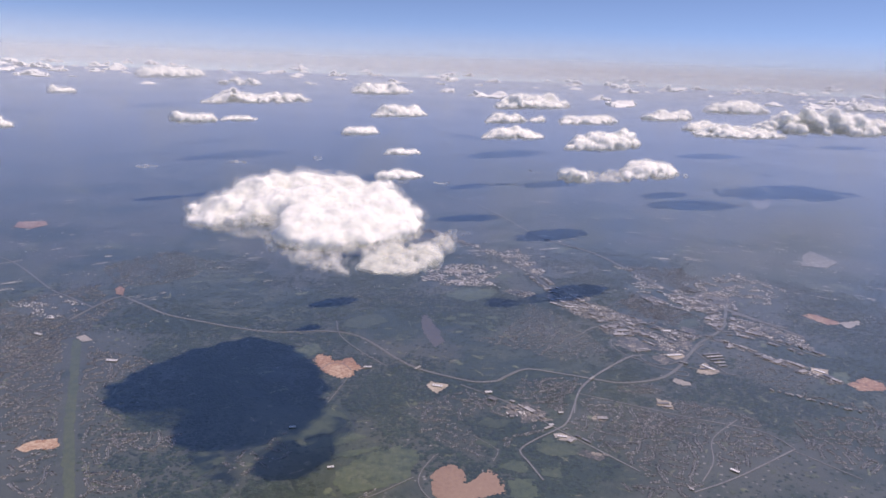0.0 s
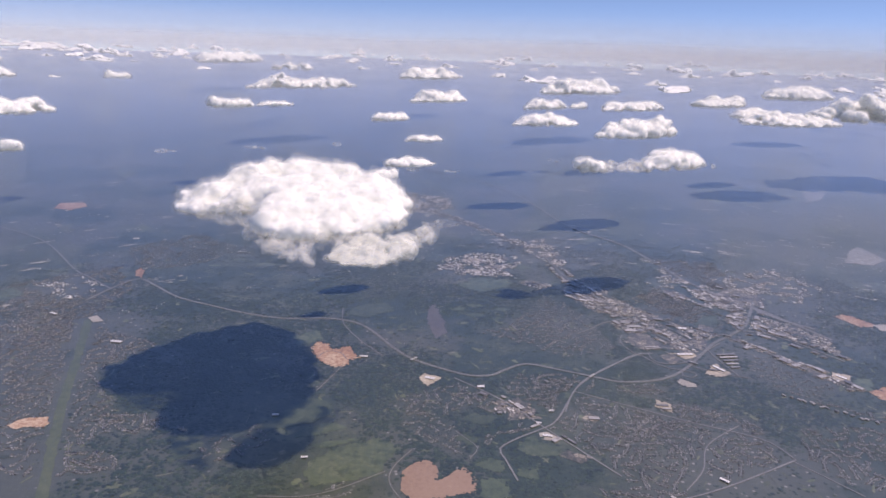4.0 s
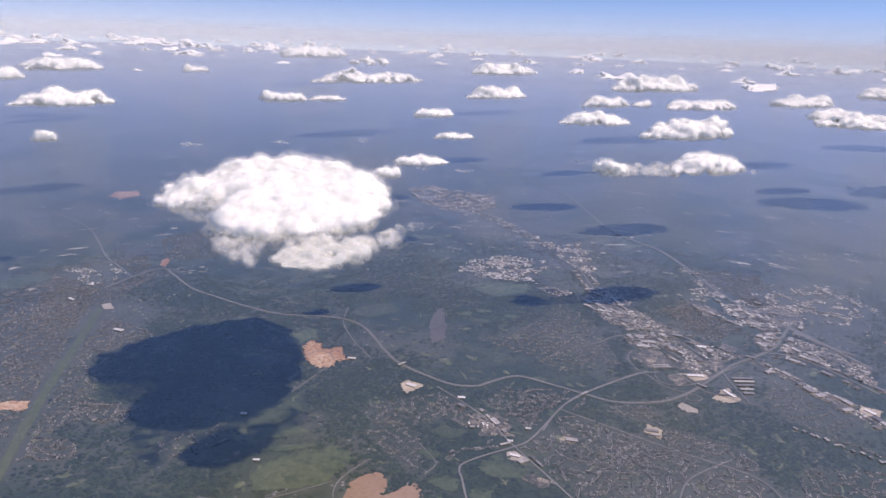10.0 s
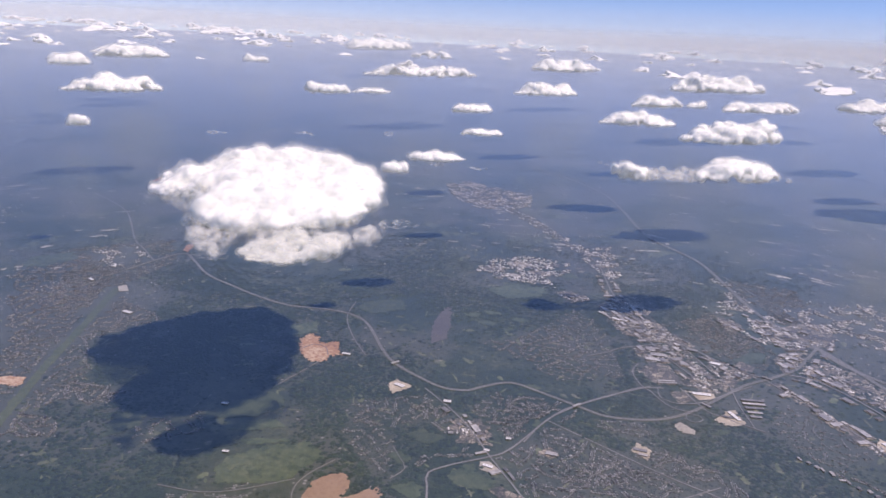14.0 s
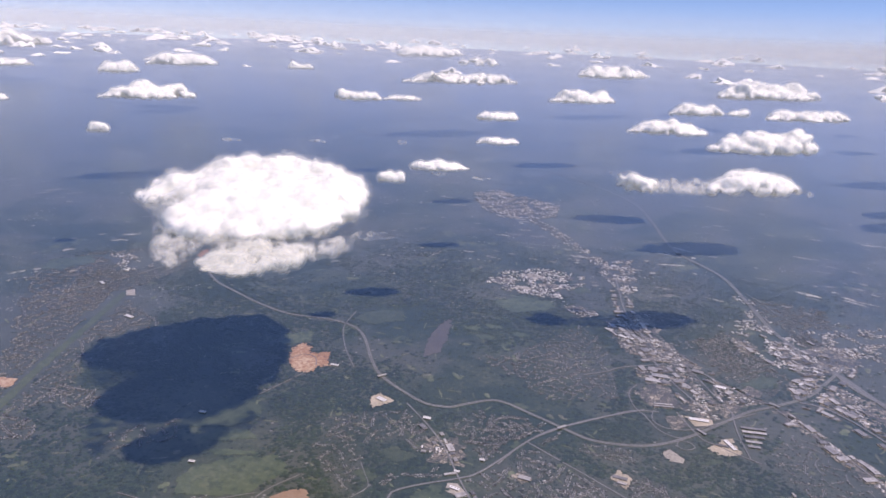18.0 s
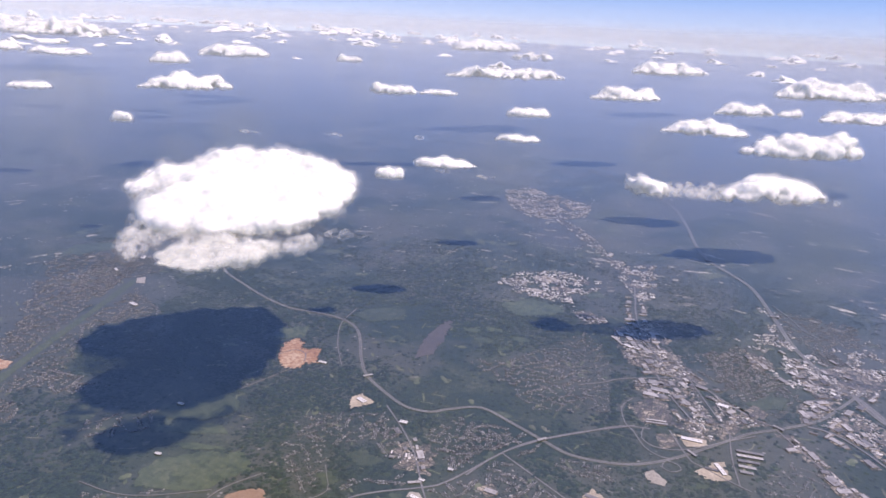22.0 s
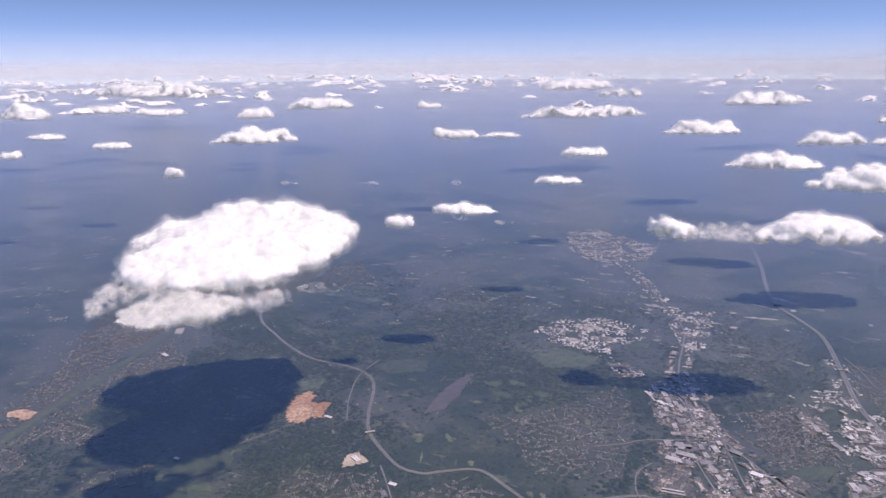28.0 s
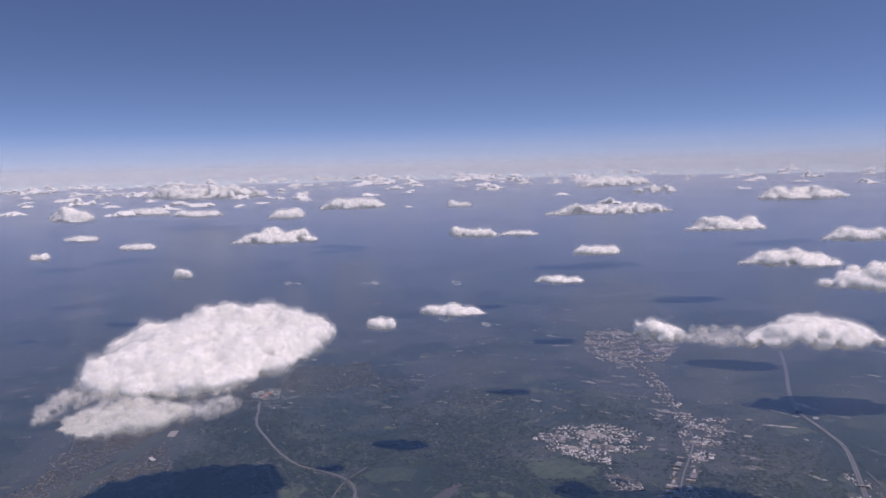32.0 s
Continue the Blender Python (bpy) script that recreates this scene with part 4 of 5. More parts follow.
MORE_QUARTERS = (([(-168, 384), (-146, 424), (-112, 402), (-112, 380), (-122, 362), (-142, 352)], 1.0, 0.5), ([(49, 261), (59, 287), (76, 281), (75, 272), (66, 262), (60, 255)], 1.2, 0.8), ([(8, 247), (14, 257), (29, 268), (40, 258), (32, 246), (24, 243)], 2.2, 0.55), ([(132, 302), (140, 320), (158, 302), (165, 296), (148, 281), (138, 287)], 2.4, 0.35),
                 ([(40, 316), (57, 370), (75, 343), (86, 310), (64, 296)], 0.9, 0.35), ([(98, 376), (115, 394), (133, 366), (114, 346)], 2.2, 0.8), ([(134, 402), (158, 438), (162, 386), (150, 378)], 2.3, 0.55))
for zone, turn, keep in MORE_QUARTERS:
    suburb(zone, turn, 2.3, "muted roofs of houses half hidden among trees", keep)


def far_roofs(count):
    """Villages and lone sheds over the far plain, some metres wide: too many to count."""
    verts, tris = [], []
    while len(verts) < count * 8:
        a, d = radians(rng.uniform(-38, 80)), 300 + 1500 * rng.random() ** 1.5
        cx, cy = 100 - d * math.sin(a), 90 + d * math.cos(a)
        lie = rng.uniform(0, 3.14)
        for k in range(int(rng.integers(2, 14))):
            u, v = rng.normal() * (3 + d * 0.008), rng.normal() * (1 + d * 0.003)
            x, y = cx + u * math.cos(lie) - v * math.sin(lie), cy + u * math.sin(lie) + v * math.cos(lie)
            i, j = int(x - MX0), int(y - MY0)
            if 0 <= i < MNX and 0 <= j < MNY and cover[j, i]:
                continue
            w, e, h = (0.25 + 1.2 * rng.random() ** 2.5) * (0.35 + d / 550), rng.uniform(0.25, 0.7) * (0.35 + d / 550), 0.1
            c, s = math.cos(lie), math.sin(lie)
            b = len(verts)
            verts += [(x + (p * w * c - q * e * s) / 2, y + (p * w * s + q * e * c) / 2, z) for z in (0, h) for p, q in ((-1, -1), (1, -1), (1, 1), (-1, 1))]
            tris += [(b + p, b + q, b + r) for p, q, r in ((0, 1, 5), (0, 5, 4), (1, 2, 6), (1, 6, 5), (2, 3, 7), (2, 7, 6), (3, 0, 4), (3, 4, 7), (4, 5, 6), (4, 6, 7))]
    return tagged(new("far_buildings", soup("far_buildings", verts, tris, FAR_ROOF)), "pale roofs of far villages and sheds", "buildings", kind="stuff")


def woods(count):
    """Rounded tree crowns and clumps over all wooded land near the flight: too many to count."""
    x = rng.uniform(-300, 295, count * 4)
    y = 150 + 420 * rng.random(count * 4) ** 1.7
    i, j = (x - MX0).astype(int), (y - MY0).astype(int)
    ok = (cover[j, i] == 0) & (rng.random(count * 4) < DENSE[j, i])
    ok &= np.abs(x - (40 - (y - 300) * 0.25)) < (90 + (y - 150) * 0.85) * rng.uniform(0.75, 1.15, count * 4)
    ok &= rng.random(count * 4) < np.clip((400 - np.hypot(x - 95, y - 90)) / 170, 0, 1)
    x, y = x[ok][:count], y[ok][:count]
    n = len(x)
    ring = 5
    r = rng.uniform(0.3, 0.85, n) * (1 + 0.25 * (y > 300)) * np.where(SUBURBAN[(y - MY0).astype(int), (x - MX0).astype(int)], 0.5, 1.0)
    h = r * rng.uniform(0.14, 0.28, n)
    turn = rng.uniform(0, 6.28, n)
    verts = np.zeros((n, 2 * ring + 1, 3), np.float32)
    for k in range(ring):
        a = turn + k * 2 * np.pi / ring
        q = r * rng.uniform(0.75, 1.2, n)
        verts[:, k] = np.stack([x + q * np.cos(a), y + q * np.sin(a), np.full(n, -0.02)], 1)
        q = r * rng.uniform(0.4, 0.62, n)
        verts[:, ring + k] = np.stack([x + q * np.cos(a + 0.4), y + q * np.sin(a + 0.4), h * rng.uniform(0.6, 0.85, n)], 1)
    verts[:, 2 * ring] = np.stack([x, y, h], 1)
    t = []
    for k in range(ring):
        j = (k + 1) % ring
        t += [(k, j, ring + k), (j, ring + j, ring + k), (ring + k, ring + j, 2 * ring)]
    tris = (np.array(t)[None] + (np.arange(n) * (2 * ring + 1))[:, None, None]).reshape(-1, 3)
    return tagged(new("woods", soup("woods", verts.reshape(-1, 3), tris, CANOPY)), "dense dark green broadleaf tree crowns", "trees", kind="stuff")


def far_clearings(count):
    """Pale bare strips and clearings over the far plain: too many to count."""
    verts, tris = [], []
    for k in range(count):
        a, d = radians(rng.uniform(-40, 85)), 330 + 1150 * rng.random() ** 1.3
        cx, cy = 100 - d * math.sin(a), 90 + d * math.cos(a)
        i, j = int(cx - MX0), int(cy - MY0)
        if 0 <= i < MNX and 0 <= j < MNY and cover[j, i]:
            continue
        lie, w, e = rng.normal() * 0.16 + a, (1 + 5 * rng.random() ** 2) * (0.5 + d / 500), rng.uniform(0.4, 1.5) * (0.5 + d / 450)
        b, c, s = len(verts), math.cos(lie), math.sin(lie)
        verts.append((cx, cy, 0.055))
        for n in range(12):
            q = rng.uniform(0.45, 1.1)
            u, v = w * q * math.cos(n * 0.5236), e * q * math.sin(n * 0.5236)
            verts.append((cx + u * c - v * s, cy + u * s + v * c, 0.02))
        tris += [(b, b + 1 + n, b + 1 + (n + 1) % 12) for n in range(12)]
    return tagged(new("clearings", soup("clearings", verts, tris, CLEARED)), "pale bare clearings scattered over the far plain", "clearings", kind="stuff")


far_clearings(2000)
far_roofs(5200)
def glades(count):
    """Narrow light strips, tracks and rough clearings in the woods: too many to count."""
    verts, tris = [], []
    for k in range(count):
        x, y = rng.uniform(-150, 190), 165 + 260 * rng.random() ** 1.2
        turn, bend, long, wide = rng.uniform(0, 3.14), rng.normal() * 0.04, rng.uniform(1.0, 4.5) * (0.5 + y / 400), rng.uniform(0.12, 0.45) + 0.7 * (rng.random() < 0.2)
        steps, z = int(long / 0.8) + 2, 0.02 + 0.0013 * (k % 19)
        start = len(verts)
        for n in range(steps):
            i, j = int(x - MX0), int(y - MY0)
            if not (0 <= i < MNX and 0 <= j < MNY) or cover[j, i] == 2:
                break
            cover[j, i] = 1
            w = wide * rng.uniform(0.5, 1.2) * (0.3 if n in (0, steps - 1) else 1)
            verts += [(x - math.sin(turn) * w, y + math.cos(turn) * w, z), (x + math.sin(turn) * w, y - math.cos(turn) * w, z)]
            x, y, turn = x + math.cos(turn) * 0.8, y + math.sin(turn) * 0.8, turn + bend + rng.normal() * 0.08
        b = len(verts)
        for n in range(start, b - 2, 2):
            tris += [(n, n + 1, n + 3), (n, n + 3, n + 2)]
    return tagged(new("clearings", soup("clearings", verts, tris, GLADE)), "narrow light strips and tracks in the woods", "clearings", kind="stuff")


glades(1300)
DENSE = wooded()
SUBURBAN = np.zeros((MNY, MNX), bool)
for zone in HOUSE_ZONES:
    SUBURBAN |= inside(zone, CX, CY)
woods(135000)


# ---- clouds ----
def puffs():
    """Lumpy balls, from which every cloud is heaped."""
    out = []
    for k in range(10):
        bm = bmesh.new()
        bmesh.ops.create_icosphere(bm, subdivisions=3, radius=1)
        for v in bm.verts:
            d = noise.noise(v.co * 1.7 + Vector((k * 9, 0, 0))) * 0.28 + abs(noise.noise(v.co * 4 + Vector((k * 5, 2, 0)))) * 0.22 + noise.noise(v.co * 9 + Vector((k, 7, 1))) * 0.06
            v.co *= 0.9 + d
        bm.verts.index_update()
        out.append((np.array([v.co[:] for v in bm.verts]), np.array([[v.index for v in f.verts] for f in bm.faces])))
        bm.free()
    return out


PUFFS = puffs()


def heap(balls, base):
    """The puffs (x, y, z, radius) as arrays, with a flattened foot at the base."""
    verts, tris, n = [], [], 0
    for x, y, z, r in balls:
        v, f = PUFFS[int(rng.integers(len(PUFFS)))]
        a = rng.uniform(0, 6.28)
        c, s = math.cos(a), math.sin(a)
        w = v @ np.array([[c, s, 0], [-s, c, 0], [0, 0, 1]]) * (r, r, r * 0.85) + (x, y, z)
        low = w[:, 2] < base
        w[low, 2] = base + (w[low, 2] - base) * 0.25
        verts.append(w)
        tris.append(f + n)
        n += len(v)
    return np.concatenate(verts), np.concatenate(tris)


def fused(verts, tris, cell, whole=True):
    """One skin round all puffs, billowed by noise at two sizes."""
    tmp = new("cloud_form", soup("cloud_form", verts, tris, CLOUD))
    mod = tmp.modifiers.new("skin", "REMESH")
    mod.mode, mod.voxel_size = "VOXEL", cell
    soft = tmp.modifiers.new("soft", "SMOOTH")
    soft.factor, soft.iterations = 0.6, 20
    me = bpy.data.meshes.new_from_object(tmp.evaluated_get(bpy.context.evaluated_depsgraph_get()))
    n = len(me.vertices)
    edges = np.empty(len(me.edges) * 2, np.int32)
    me.edges.foreach_get("vertices", edges)
    edges = edges.reshape(-1, 2)
    tag = np.arange(n)
    while True:                                            # spread the lowest index through each island
        was = tag.copy()
        np.minimum.at(tag, edges[:, 0], tag[edges[:, 1]])
        np.minimum.at(tag, edges[:, 1], tag[edges[:, 0]])
        tag = tag[tag]
        if (tag == was).all():
            break
    ids, sizes = np.unique(tag, return_counts=True)
    if len(ids) > 1 and whole:
        bm = bmesh.new()
        bm.from_mesh(me)
        bm.verts.ensure_lookup_table()
        main = ids[sizes.argmax()]
        bmesh.ops.delete(bm, geom=[v for v, t in zip(bm.verts, tag) if t != main], context="VERTS")
        bm.to_mesh(me)
        bm.free()
    old = tmp.data
    bpy.data.objects.remove(tmp)
    bpy.data.meshes.remove(old)
    return me


def billow(me, cell, grow, mat, name, seed=0.0, amp=1.0):
    """A copy of the skin, grown outwards and roughened into billows."""
    me = me.copy()
    me.name = name
    n = len(me.vertices)
    co, no = np.empty(n * 3, np.float32), np.empty(n * 3, np.float32)
    me.vertices.foreach_get("co", co)
    me.vertices.foreach_get("normal", no)
    co, no = co.reshape(-1, 3), no.reshape(-1, 3)
    a, b, e, off = 0.085 / cell, 0.2 / cell, 0.46 / cell, Vector((seed, 0, 0))
    d = np.array([noise.noise(p * a + off) * 2.4 + abs(noise.noise(p * b + off)) * 1.2 + abs(noise.noise(p * e + off)) * 0.5 - 0.5 for p in map(Vector, co.tolist())])
    low = np.clip(0.45 + no[:, 2], 0.25, 1.0)                # billows rise on the upper side; the foot stays flat
    co += no * ((d * (low + grow * 0.2) * amp + grow) * cell)[:, None]
    me.vertices.foreach_set("co", co.ravel())
    me.materials.clear()
    me.materials.append(mat)
    me.update()
    me.shade_smooth()
    return me


def fill(poly, base, height, size, count, edge=1.0, peak=None, towers=None, cap=False):
    """Puffs filling an outline: taller and larger towards its middle."""
    xs, ys = np.array([p[0] for p in poly], float), np.array([p[1] for p in poly], float)
    cx, cy = xs.mean(), ys.mean()
    balls = []
    while len(balls) < count:
        x, y = rng.uniform(xs.min(), xs.max()), rng.uniform(ys.min(), ys.max())
        if not inside(poly, np.array(x), np.array(y)):
            continue
        k = 1.0
        while k < 3 and inside(poly, np.array(cx + (x - cx) * k), np.array(cy + (y - cy) * k)):
            k += 0.1
        deep = 1 - 1 / k                                   # 0 at the edge
        top = height * (min(1, 0.3 + deep * 2.2)) * (0.75 + 0.5 * noise.noise(Vector((x * 0.06, y * 0.06, base))))
        if peak:                                           # low at one corner, highest at another, with a crease between two tiers
            top = height * min(1, 0.35 + deep * 2.4) * (0.5 + 0.5 * min(1, math.dist((x, y), peak[:2]) / peak[2])) * (1 - 0.45 * min(1, math.dist((x, y), peak[3:]) / 75)) * (0.97 + 0.3 * noise.noise(Vector((x * 0.06, y * 0.06, 3)))) * (1 - 0.3 * math.exp(-((y - 268 - 0.45 * (x + 40)) / 4.5) ** 2))
        if towers:                                         # a low bank with a few higher heads
            top *= min(1.1, 0.52 + 0.65 * max(k * math.exp(-(math.dist((x, y), p) / w) ** 2) for p, w, k in towers))
        r = size * rng.uniform(0.5, 1.0) * (0.45 + 0.55 * min(1, deep * 2)) * edge
        r = min(r, 0.35 * height, 1.0 + top * 0.45)
        balls.append((x, y, base + max(0, top - r) * (1 if cap else rng.random() ** 0.5), r))
    return balls


def cloud(label, balls, base, cell, veils=1, amp=1.0):
    skin = fused(*heap(balls, base), cell)
    ob = tagged(new("cloud", billow(skin, cell, 0, CLOUD, "cloud", 0.0, amp)), label, "cloud", "fair-weather clouds")
    for k in range(veils):
        part("cloud_veil", billow(skin, cell, (0.35, 0.85, 1.4, 2.1, 2.9)[k], VEILS[k + (veils < 3)], "cloud_veil", 0.0, amp), ob, "thin torn white veil round the cloud")
    bpy.data.meshes.remove(skin)
    return ob


BODY = [(-58, 244), (-62, 258), (-55, 273), (-47, 286), (-37, 298), (-28, 305), (-13, 299), (0, 284), (8, 269), (11, 256), (10, 240), (-1, 227), (-12, 222), (-22, 223), (-26, 229), (-25, 238), (-26, 246), (-38, 245), (-47, 240)]
LEDGE = [(-24, 225), (-12, 221), (-1, 227), (9, 238), (9, 254), (-6, 252), (-20, 246), (-27, 236)]
ROLL = [(-1, 212), (6, 208), (14, 210), (19, 217), (20, 227), (18, 234), (12, 234), (5, 228), (0, 220)]
cloud("large bright white cumulus cloud with ragged grey foot", fill(BODY, 60.8, 11.4, 8, 480, peak=(-62, 244, 34, -46, 282), cap=True) + fill(BODY, 60.8, 11.8, 4.8, 300, peak=(-62, 244, 34, -46, 282)) + fill(BODY, 61, 12, 3.2, 200, peak=(-62, 244, 34, -46, 282)) + fill(LEDGE, 60, 6.5, 3.6, 150, cap=True) + fill(LEDGE, 60, 5, 2.6, 120), 60, 0.65, 5, 1.3)


def wisp(poly, base, height, size, count, label, mat=None, layers=SHREDS):
    """Torn thin cloud without a solid core."""
    skin = fused(*heap(fill(poly, base, height, size, count), base), 0.6)
    ob = tagged(new("cloud", billow(skin, 0.6, 0.1, mat or layers[0], "cloud", 2.0)), label, "cloud", "thin cloud shreds")
    if not mat:
        for k in range(1, 5):
            part("cloud_veil", billow(skin, 0.6, 0.1 + 0.6 * k, layers[k], "cloud_veil", 2.0), ob, "thin torn white veil")
    bpy.data.meshes.remove(skin)
    return ob


wisp([(-32, 230), (-24, 220), (-15, 212), (-7, 206), (-2, 203), (-1, 207), (-7, 214), (-13, 221), (-20, 232), (-30, 236)], 59.2, 3.6, 2.1, 170, "thin torn strand hanging before the large cloud")
wisp([(-50, 240), (-40, 246), (-27, 248), (-22, 240), (-24, 229), (-36, 233)], 60.2, 6.0, 2.6, 190, "thin grey cloud filling a notch in the large cloud")
wisp(ROLL, 58.9, 4.2, 2.6, 170, "low grey-white cloud roll with torn edges before the large cloud", layers=THICK)
wisp([(14, 231), (20, 230), (23, 239), (22, 247), (16, 246)], 58.8, 3, 1.7, 70, "thin torn shreds trailing from the cloud roll")
wisp([(-34, 232), (-20, 222), (-3, 214), (6, 225), (16, 234), (16, 250), (10, 256), (-4, 242), (-20, 234)], 59.4, 4.2, 2.2, 190, "thin grey cloud between the roll and the large cloud")
wisp([(18, 246), (25, 247), (30, 257), (25, 264), (14, 260)], 58.5, 3, 1.5, 50, "faint shreds drifting beside the large cloud", HAZE_VEIL)
wisp([(46, 151), (52, 150), (58, 156), (55, 161), (48, 159)], 57, 2, 1.3, 26, "small faint cloud shred drifting low", FAINT)
wisp([(-10, 128), (0, 127), (6, 134), (2, 139), (-8, 137)], 56, 2, 1.5, 34, "faint torn cloud shreds drifting low", FAINT)
for x, y, r in ((-92, 384, 7), (-60, 409, 5), (-127, 359, 7), (-3, 347, 5), (55, 401, 7), (12, 352, 6)):
    wisp([(x - r, y - r * 0.4), (x, y - r * 0.7), (x + r, y - r * 0.2), (x + r * 0.8, y + r * 0.5), (x - r * 0.6, y + r * 0.6)], 58, r * 0.6, r * 0.3, 18, "small faint cloud shred over the plain", HAZE_VEIL)


def bank(rows, wide, label):
    """Low clouds with a few higher heads, each from end to end, with its height."""
    for ax, ay, bx, by, h in rows:
        a, b = Vector((ax, ay)), Vector((bx, by))
        long = (b - a).length
        d = (b - a) / long
        s = Vector((-d.y, d.x)) * long * wide
        poly = [tuple(a + d * long * u + s * v) for u, v in ((0, 0), (0.2, -0.3), (0.6, -0.5), (0.9, -0.35), (1, 0), (0.85, 0.4), (0.5, 0.5), (0.15, 0.35))]
        towers = [(tuple(a + d * long * u + s * rng.uniform(-0.2, 0.2)), long * rng.uniform(0.14, 0.24), rng.uniform(0.6, 0.95)) for u in (rng.uniform(0.12, 0.3), rng.uniform(0.4, 0.55), rng.uniform(0.65, 0.82))]
        count = int(min(300, max(60, 42 * long / h)))
        away = math.dist((ax, ay), (100, 90))
        cloud(label, fill(poly, 60, h * 0.95, h * 0.36, count, towers=towers), 60, max(0.5, away / 640), 4, 0.6)


NEAR_ROWS = [(82, 494, 132, 534, 16), (26, 540, 72, 568, 10), (-68, 525, -48, 545, 11), (-74, 689, -32, 740, 14), (-18, 345, 3, 361, 6),
             (-15, 316, -6, 323, 5.5), (40, 890, 126, 999, 22), (96, 699, 154, 757, 11), (192, 795, 253, 857, 14), (203, 677, 248, 717, 10), (29, 674, 64, 711, 11), (69, 704, 83, 719, 8)]
WEST_ROWS = [(-204, 553, -179, 583, 13), (-177, 579, -154, 606, 5), (-315, 429, -273, 481, 13), (-584, 706, -556, 793, 19), (-512, 584, -495, 621, 14), (-461, 816, -448, 849, 11),
             (-187, 324, -179, 331, 6), (-26, 428, -7, 444, 5), (-168, 1085, -105, 1203, 22), (-639, 1390, -607, 1597, 28), (-449, 1006, -344, 1307, 15), (-264, 757, -185, 889, 14)]
FAR_ROWS = [(-755, 521, -700, 558, 14), (-670, 543, -610, 585, 10), (-559, 620, -524, 644, 10), (-1240, 747, -995, 894, 32), (-647, 756, -567, 808, 17), (-734, 426, -684, 460, 20), (-465, 356, -436, 377, 6),
            (-346, 299, -334, 308, 8), (-356, 360, -331, 379, 6), (313, 997, 407, 1060, 25), (197, 633, 281, 672, 13), (275, 705, 427, 780, 27), (590, 1207, 680, 1267, 17)]
LONG = [(97, 373), (106, 376), (120, 388), (128, 400), (122, 406), (108, 402), (97, 391)]
HEAD = [(64, 362), (70, 359), (77, 363), (79, 371), (72, 375), (65, 370)]
cloud("long bright white cloud with a rounded head", fill(LONG, 60, 8.5, 3.2, 200, cap=True) + fill(LONG, 60, 9, 2.6, 90), 59.8, 0.55, 5)
cloud("small rounded white cloud head beside a long cloud", fill(HEAD, 60, 7.5, 2.4, 90), 59.8, 0.5, 5)
wisp([(76, 364), (86, 368), (100, 374), (102, 388), (92, 386), (80, 376)], 60, 5, 2.2, 110, "thin bridge of cloud between two heads")
wisp([(66, 372), (76, 376), (90, 388), (86, 392), (72, 384)], 60, 2.5, 1.6, 50, "thin torn shreds beside the long cloud")
wisp([(124, 388), (134, 398), (144, 408), (136, 410), (126, 402)], 60, 2, 1.4, 40, "thin torn shreds at the long cloud's end")
bank(NEAR_ROWS, 0.42, "bright white cumulus cloud with a flat base")
bank(WEST_ROWS, 0.42, "small white cumulus cloud over the plain")
bank(FAR_ROWS, 0.5, "distant white cumulus cloud over the plain")


def far_field(count):
    """The clouds towards the horizon: a few shapes, turned and scaled."""
    shapes = []
    for k in range(9):
        long = rng.uniform(18, 34)
        poly = [(math.cos(a) * long * rng.uniform(0.7, 1.2), math.sin(a) * 15 * rng.uniform(0.7, 1.2)) for a in np.linspace(0, 6.28, 9)[:-1]]
        towers = [((rng.uniform(-0.6, 0.6) * long, rng.uniform(-6, 6)), rng.uniform(6, 11), rng.uniform(0.5, 0.9)) for n in range(3)]
        skin = fused(*heap(fill(poly, 0, 17, 4.5, 70, towers=towers), 0), 1.3)
        shapes.append(billow(skin, 1.3, 0, CLOUD, "cloud", 0.0, 0.7))
    forms = []
    for me in shapes:
        me.calc_loop_triangles()
        co, tr = np.empty(len(me.vertices) * 3, np.float32), np.empty(len(me.loop_triangles) * 3, np.int32)
        me.vertices.foreach_get("co", co)
        me.loop_triangles.foreach_get("vertices", tr)
        forms.append((co.reshape(-1, 3), tr.reshape(-1, 3)))
    verts, tris, start = [], [], 0
    for k in range(count):
        a = radians(rng.uniform(-45, 85))
        d = (900 if a < 0.95 else 720) + 2100 * rng.random() ** 0.9
        if a < 0.95 and rng.random() < (0.62 if a < 0.5 else 0.25):
            continue
        s = rng.uniform(0.4, 1.3) * (0.55 + d / 2300)
        turn, flat = rng.uniform(0, 6.28), rng.uniform(0.45, 0.8)
        x, y = -d * math.sin(a), d * math.cos(a)
        if d > 1450:                                       # past telling apart
            co, tr = forms[k % 9]
            c, q = math.cos(turn), math.sin(turn)
            verts.append(co @ np.array([[c, q, 0], [-q, c, 0], [0, 0, 1]]) * (s, s, s * flat) + (x, y, 60))
            tris.append(tr + start)
            start += len(co)
            continue
        ob = new("cloud", shapes[k % 9])
        ob.location, ob.rotation_euler, ob.scale = (x, y, 60), (0, 0, turn), (s, s, s * flat)
        tagged(ob, "far white cumulus cloud near the horizon", "cloud", "far clouds")
    tagged(new("far_clouds", soup("far_clouds", np.concatenate(verts), np.concatenate(tris), CLOUD, True)), "rows of white cumulus clouds along the horizon", "clouds", kind="stuff")


far_field(560)


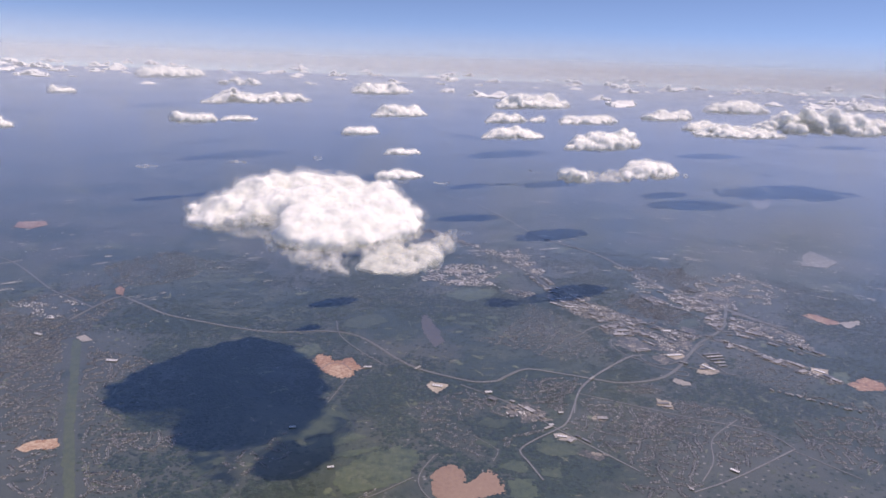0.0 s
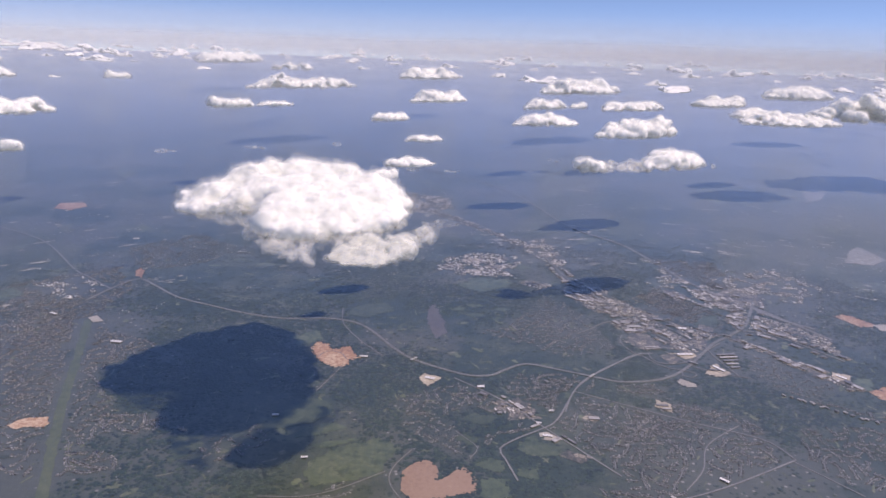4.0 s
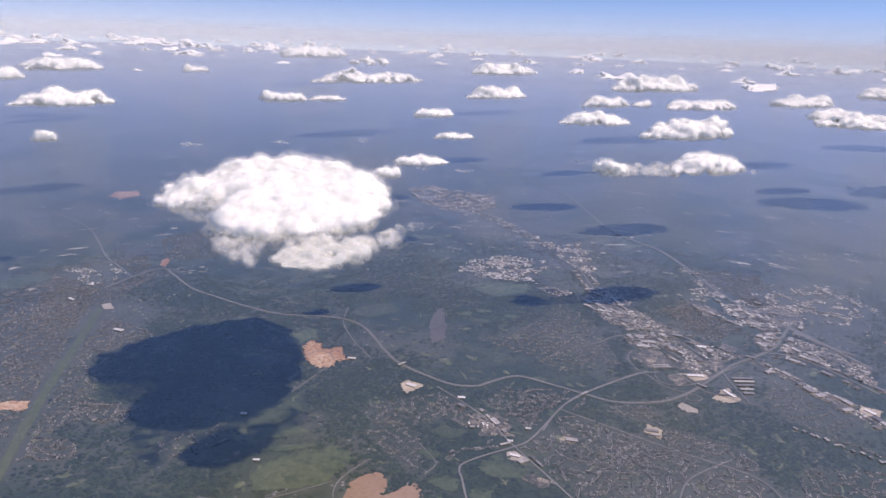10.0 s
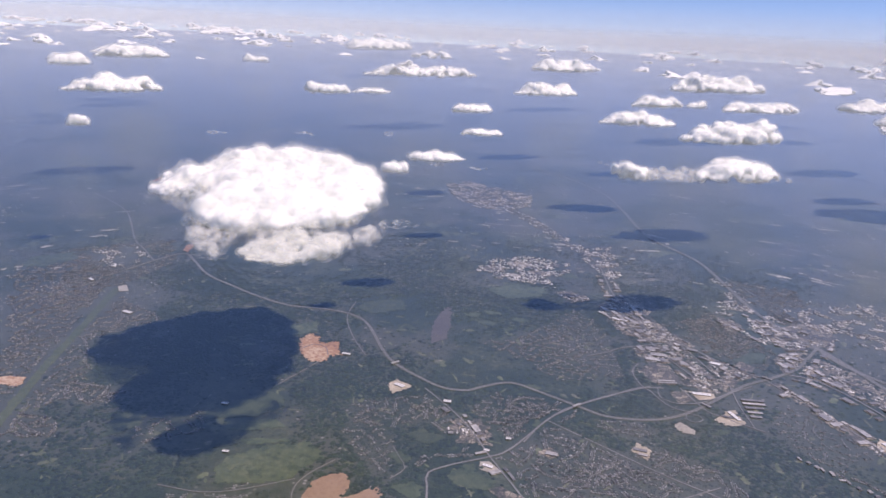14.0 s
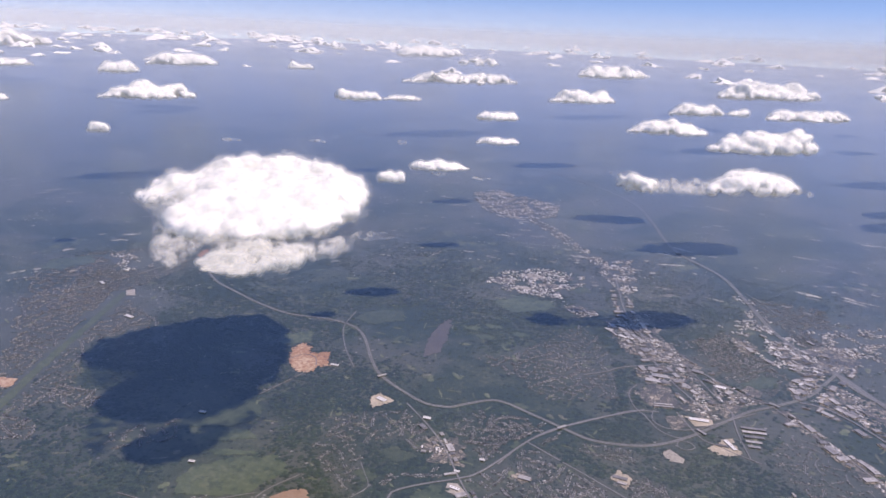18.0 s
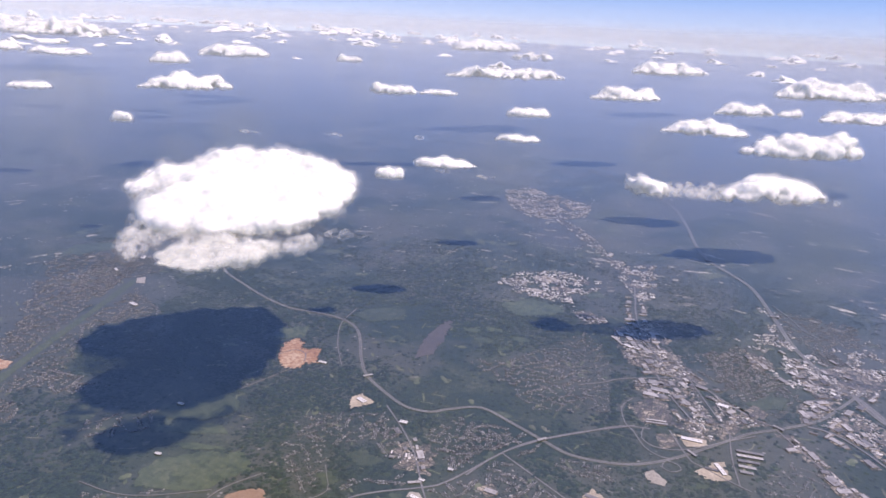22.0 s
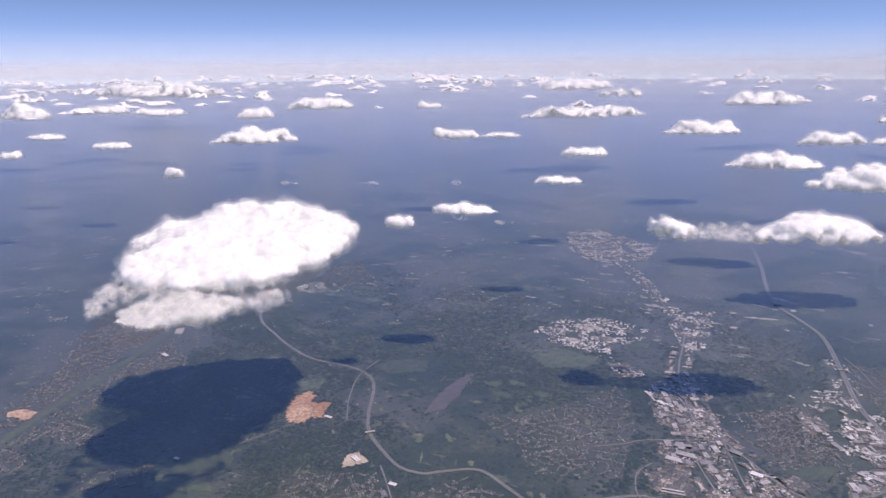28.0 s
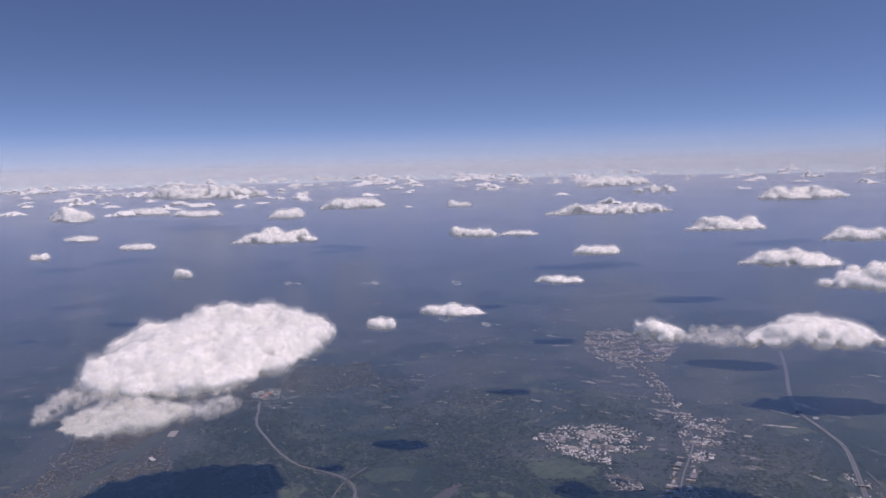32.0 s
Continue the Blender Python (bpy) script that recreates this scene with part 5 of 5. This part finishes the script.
def mist(radius, high, dense, rgb):
    """A tinted see-through ring added as haze, leaning outwards to catch the sun; it thins towards its foot and its
    top.
    """
    m = bpy.data.materials.new("haze")
    m.use_nodes = True
    nt = m.node_tree
    nt.nodes.clear()
    place = nt.nodes.new("ShaderNodeNewGeometry")
    split = nt.nodes.new("ShaderNodeSeparateXYZ")
    nt.links.new(place.outputs["Position"], split.inputs[0])
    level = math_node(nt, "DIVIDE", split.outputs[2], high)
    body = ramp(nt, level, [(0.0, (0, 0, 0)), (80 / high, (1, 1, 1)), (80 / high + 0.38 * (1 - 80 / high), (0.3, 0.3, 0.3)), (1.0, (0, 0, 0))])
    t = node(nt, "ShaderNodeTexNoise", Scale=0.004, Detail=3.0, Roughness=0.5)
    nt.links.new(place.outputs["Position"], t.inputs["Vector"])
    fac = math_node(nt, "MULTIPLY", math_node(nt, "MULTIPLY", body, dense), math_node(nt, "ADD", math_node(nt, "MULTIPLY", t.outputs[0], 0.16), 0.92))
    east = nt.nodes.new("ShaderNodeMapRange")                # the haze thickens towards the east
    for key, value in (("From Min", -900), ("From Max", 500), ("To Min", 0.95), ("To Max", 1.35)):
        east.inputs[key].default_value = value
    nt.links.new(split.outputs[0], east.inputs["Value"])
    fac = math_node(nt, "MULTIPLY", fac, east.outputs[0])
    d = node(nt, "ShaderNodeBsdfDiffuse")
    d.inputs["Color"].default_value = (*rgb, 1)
    x = nt.nodes.new("ShaderNodeMixShader")
    nt.links.new(fac, x.inputs[0])
    nt.links.new(nt.nodes.new("ShaderNodeBsdfTransparent").outputs[0], x.inputs[1])
    nt.links.new(d.outputs[0], x.inputs[2])
    out = nt.nodes.new("ShaderNodeOutputMaterial")
    nt.links.new(x.outputs[0], out.inputs[0])
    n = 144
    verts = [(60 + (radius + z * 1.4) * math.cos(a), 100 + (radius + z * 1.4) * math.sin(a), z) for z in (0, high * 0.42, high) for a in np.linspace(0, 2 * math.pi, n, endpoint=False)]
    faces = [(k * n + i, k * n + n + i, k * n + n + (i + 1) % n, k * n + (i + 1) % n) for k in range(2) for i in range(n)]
    tagged(new("haze_ring", mesh_of("haze_ring", verts, faces, m, True)), "thin pale haze over the far plain", "haze", kind="structure")


# nested rings; their tint and opacity carry the haze of the distance
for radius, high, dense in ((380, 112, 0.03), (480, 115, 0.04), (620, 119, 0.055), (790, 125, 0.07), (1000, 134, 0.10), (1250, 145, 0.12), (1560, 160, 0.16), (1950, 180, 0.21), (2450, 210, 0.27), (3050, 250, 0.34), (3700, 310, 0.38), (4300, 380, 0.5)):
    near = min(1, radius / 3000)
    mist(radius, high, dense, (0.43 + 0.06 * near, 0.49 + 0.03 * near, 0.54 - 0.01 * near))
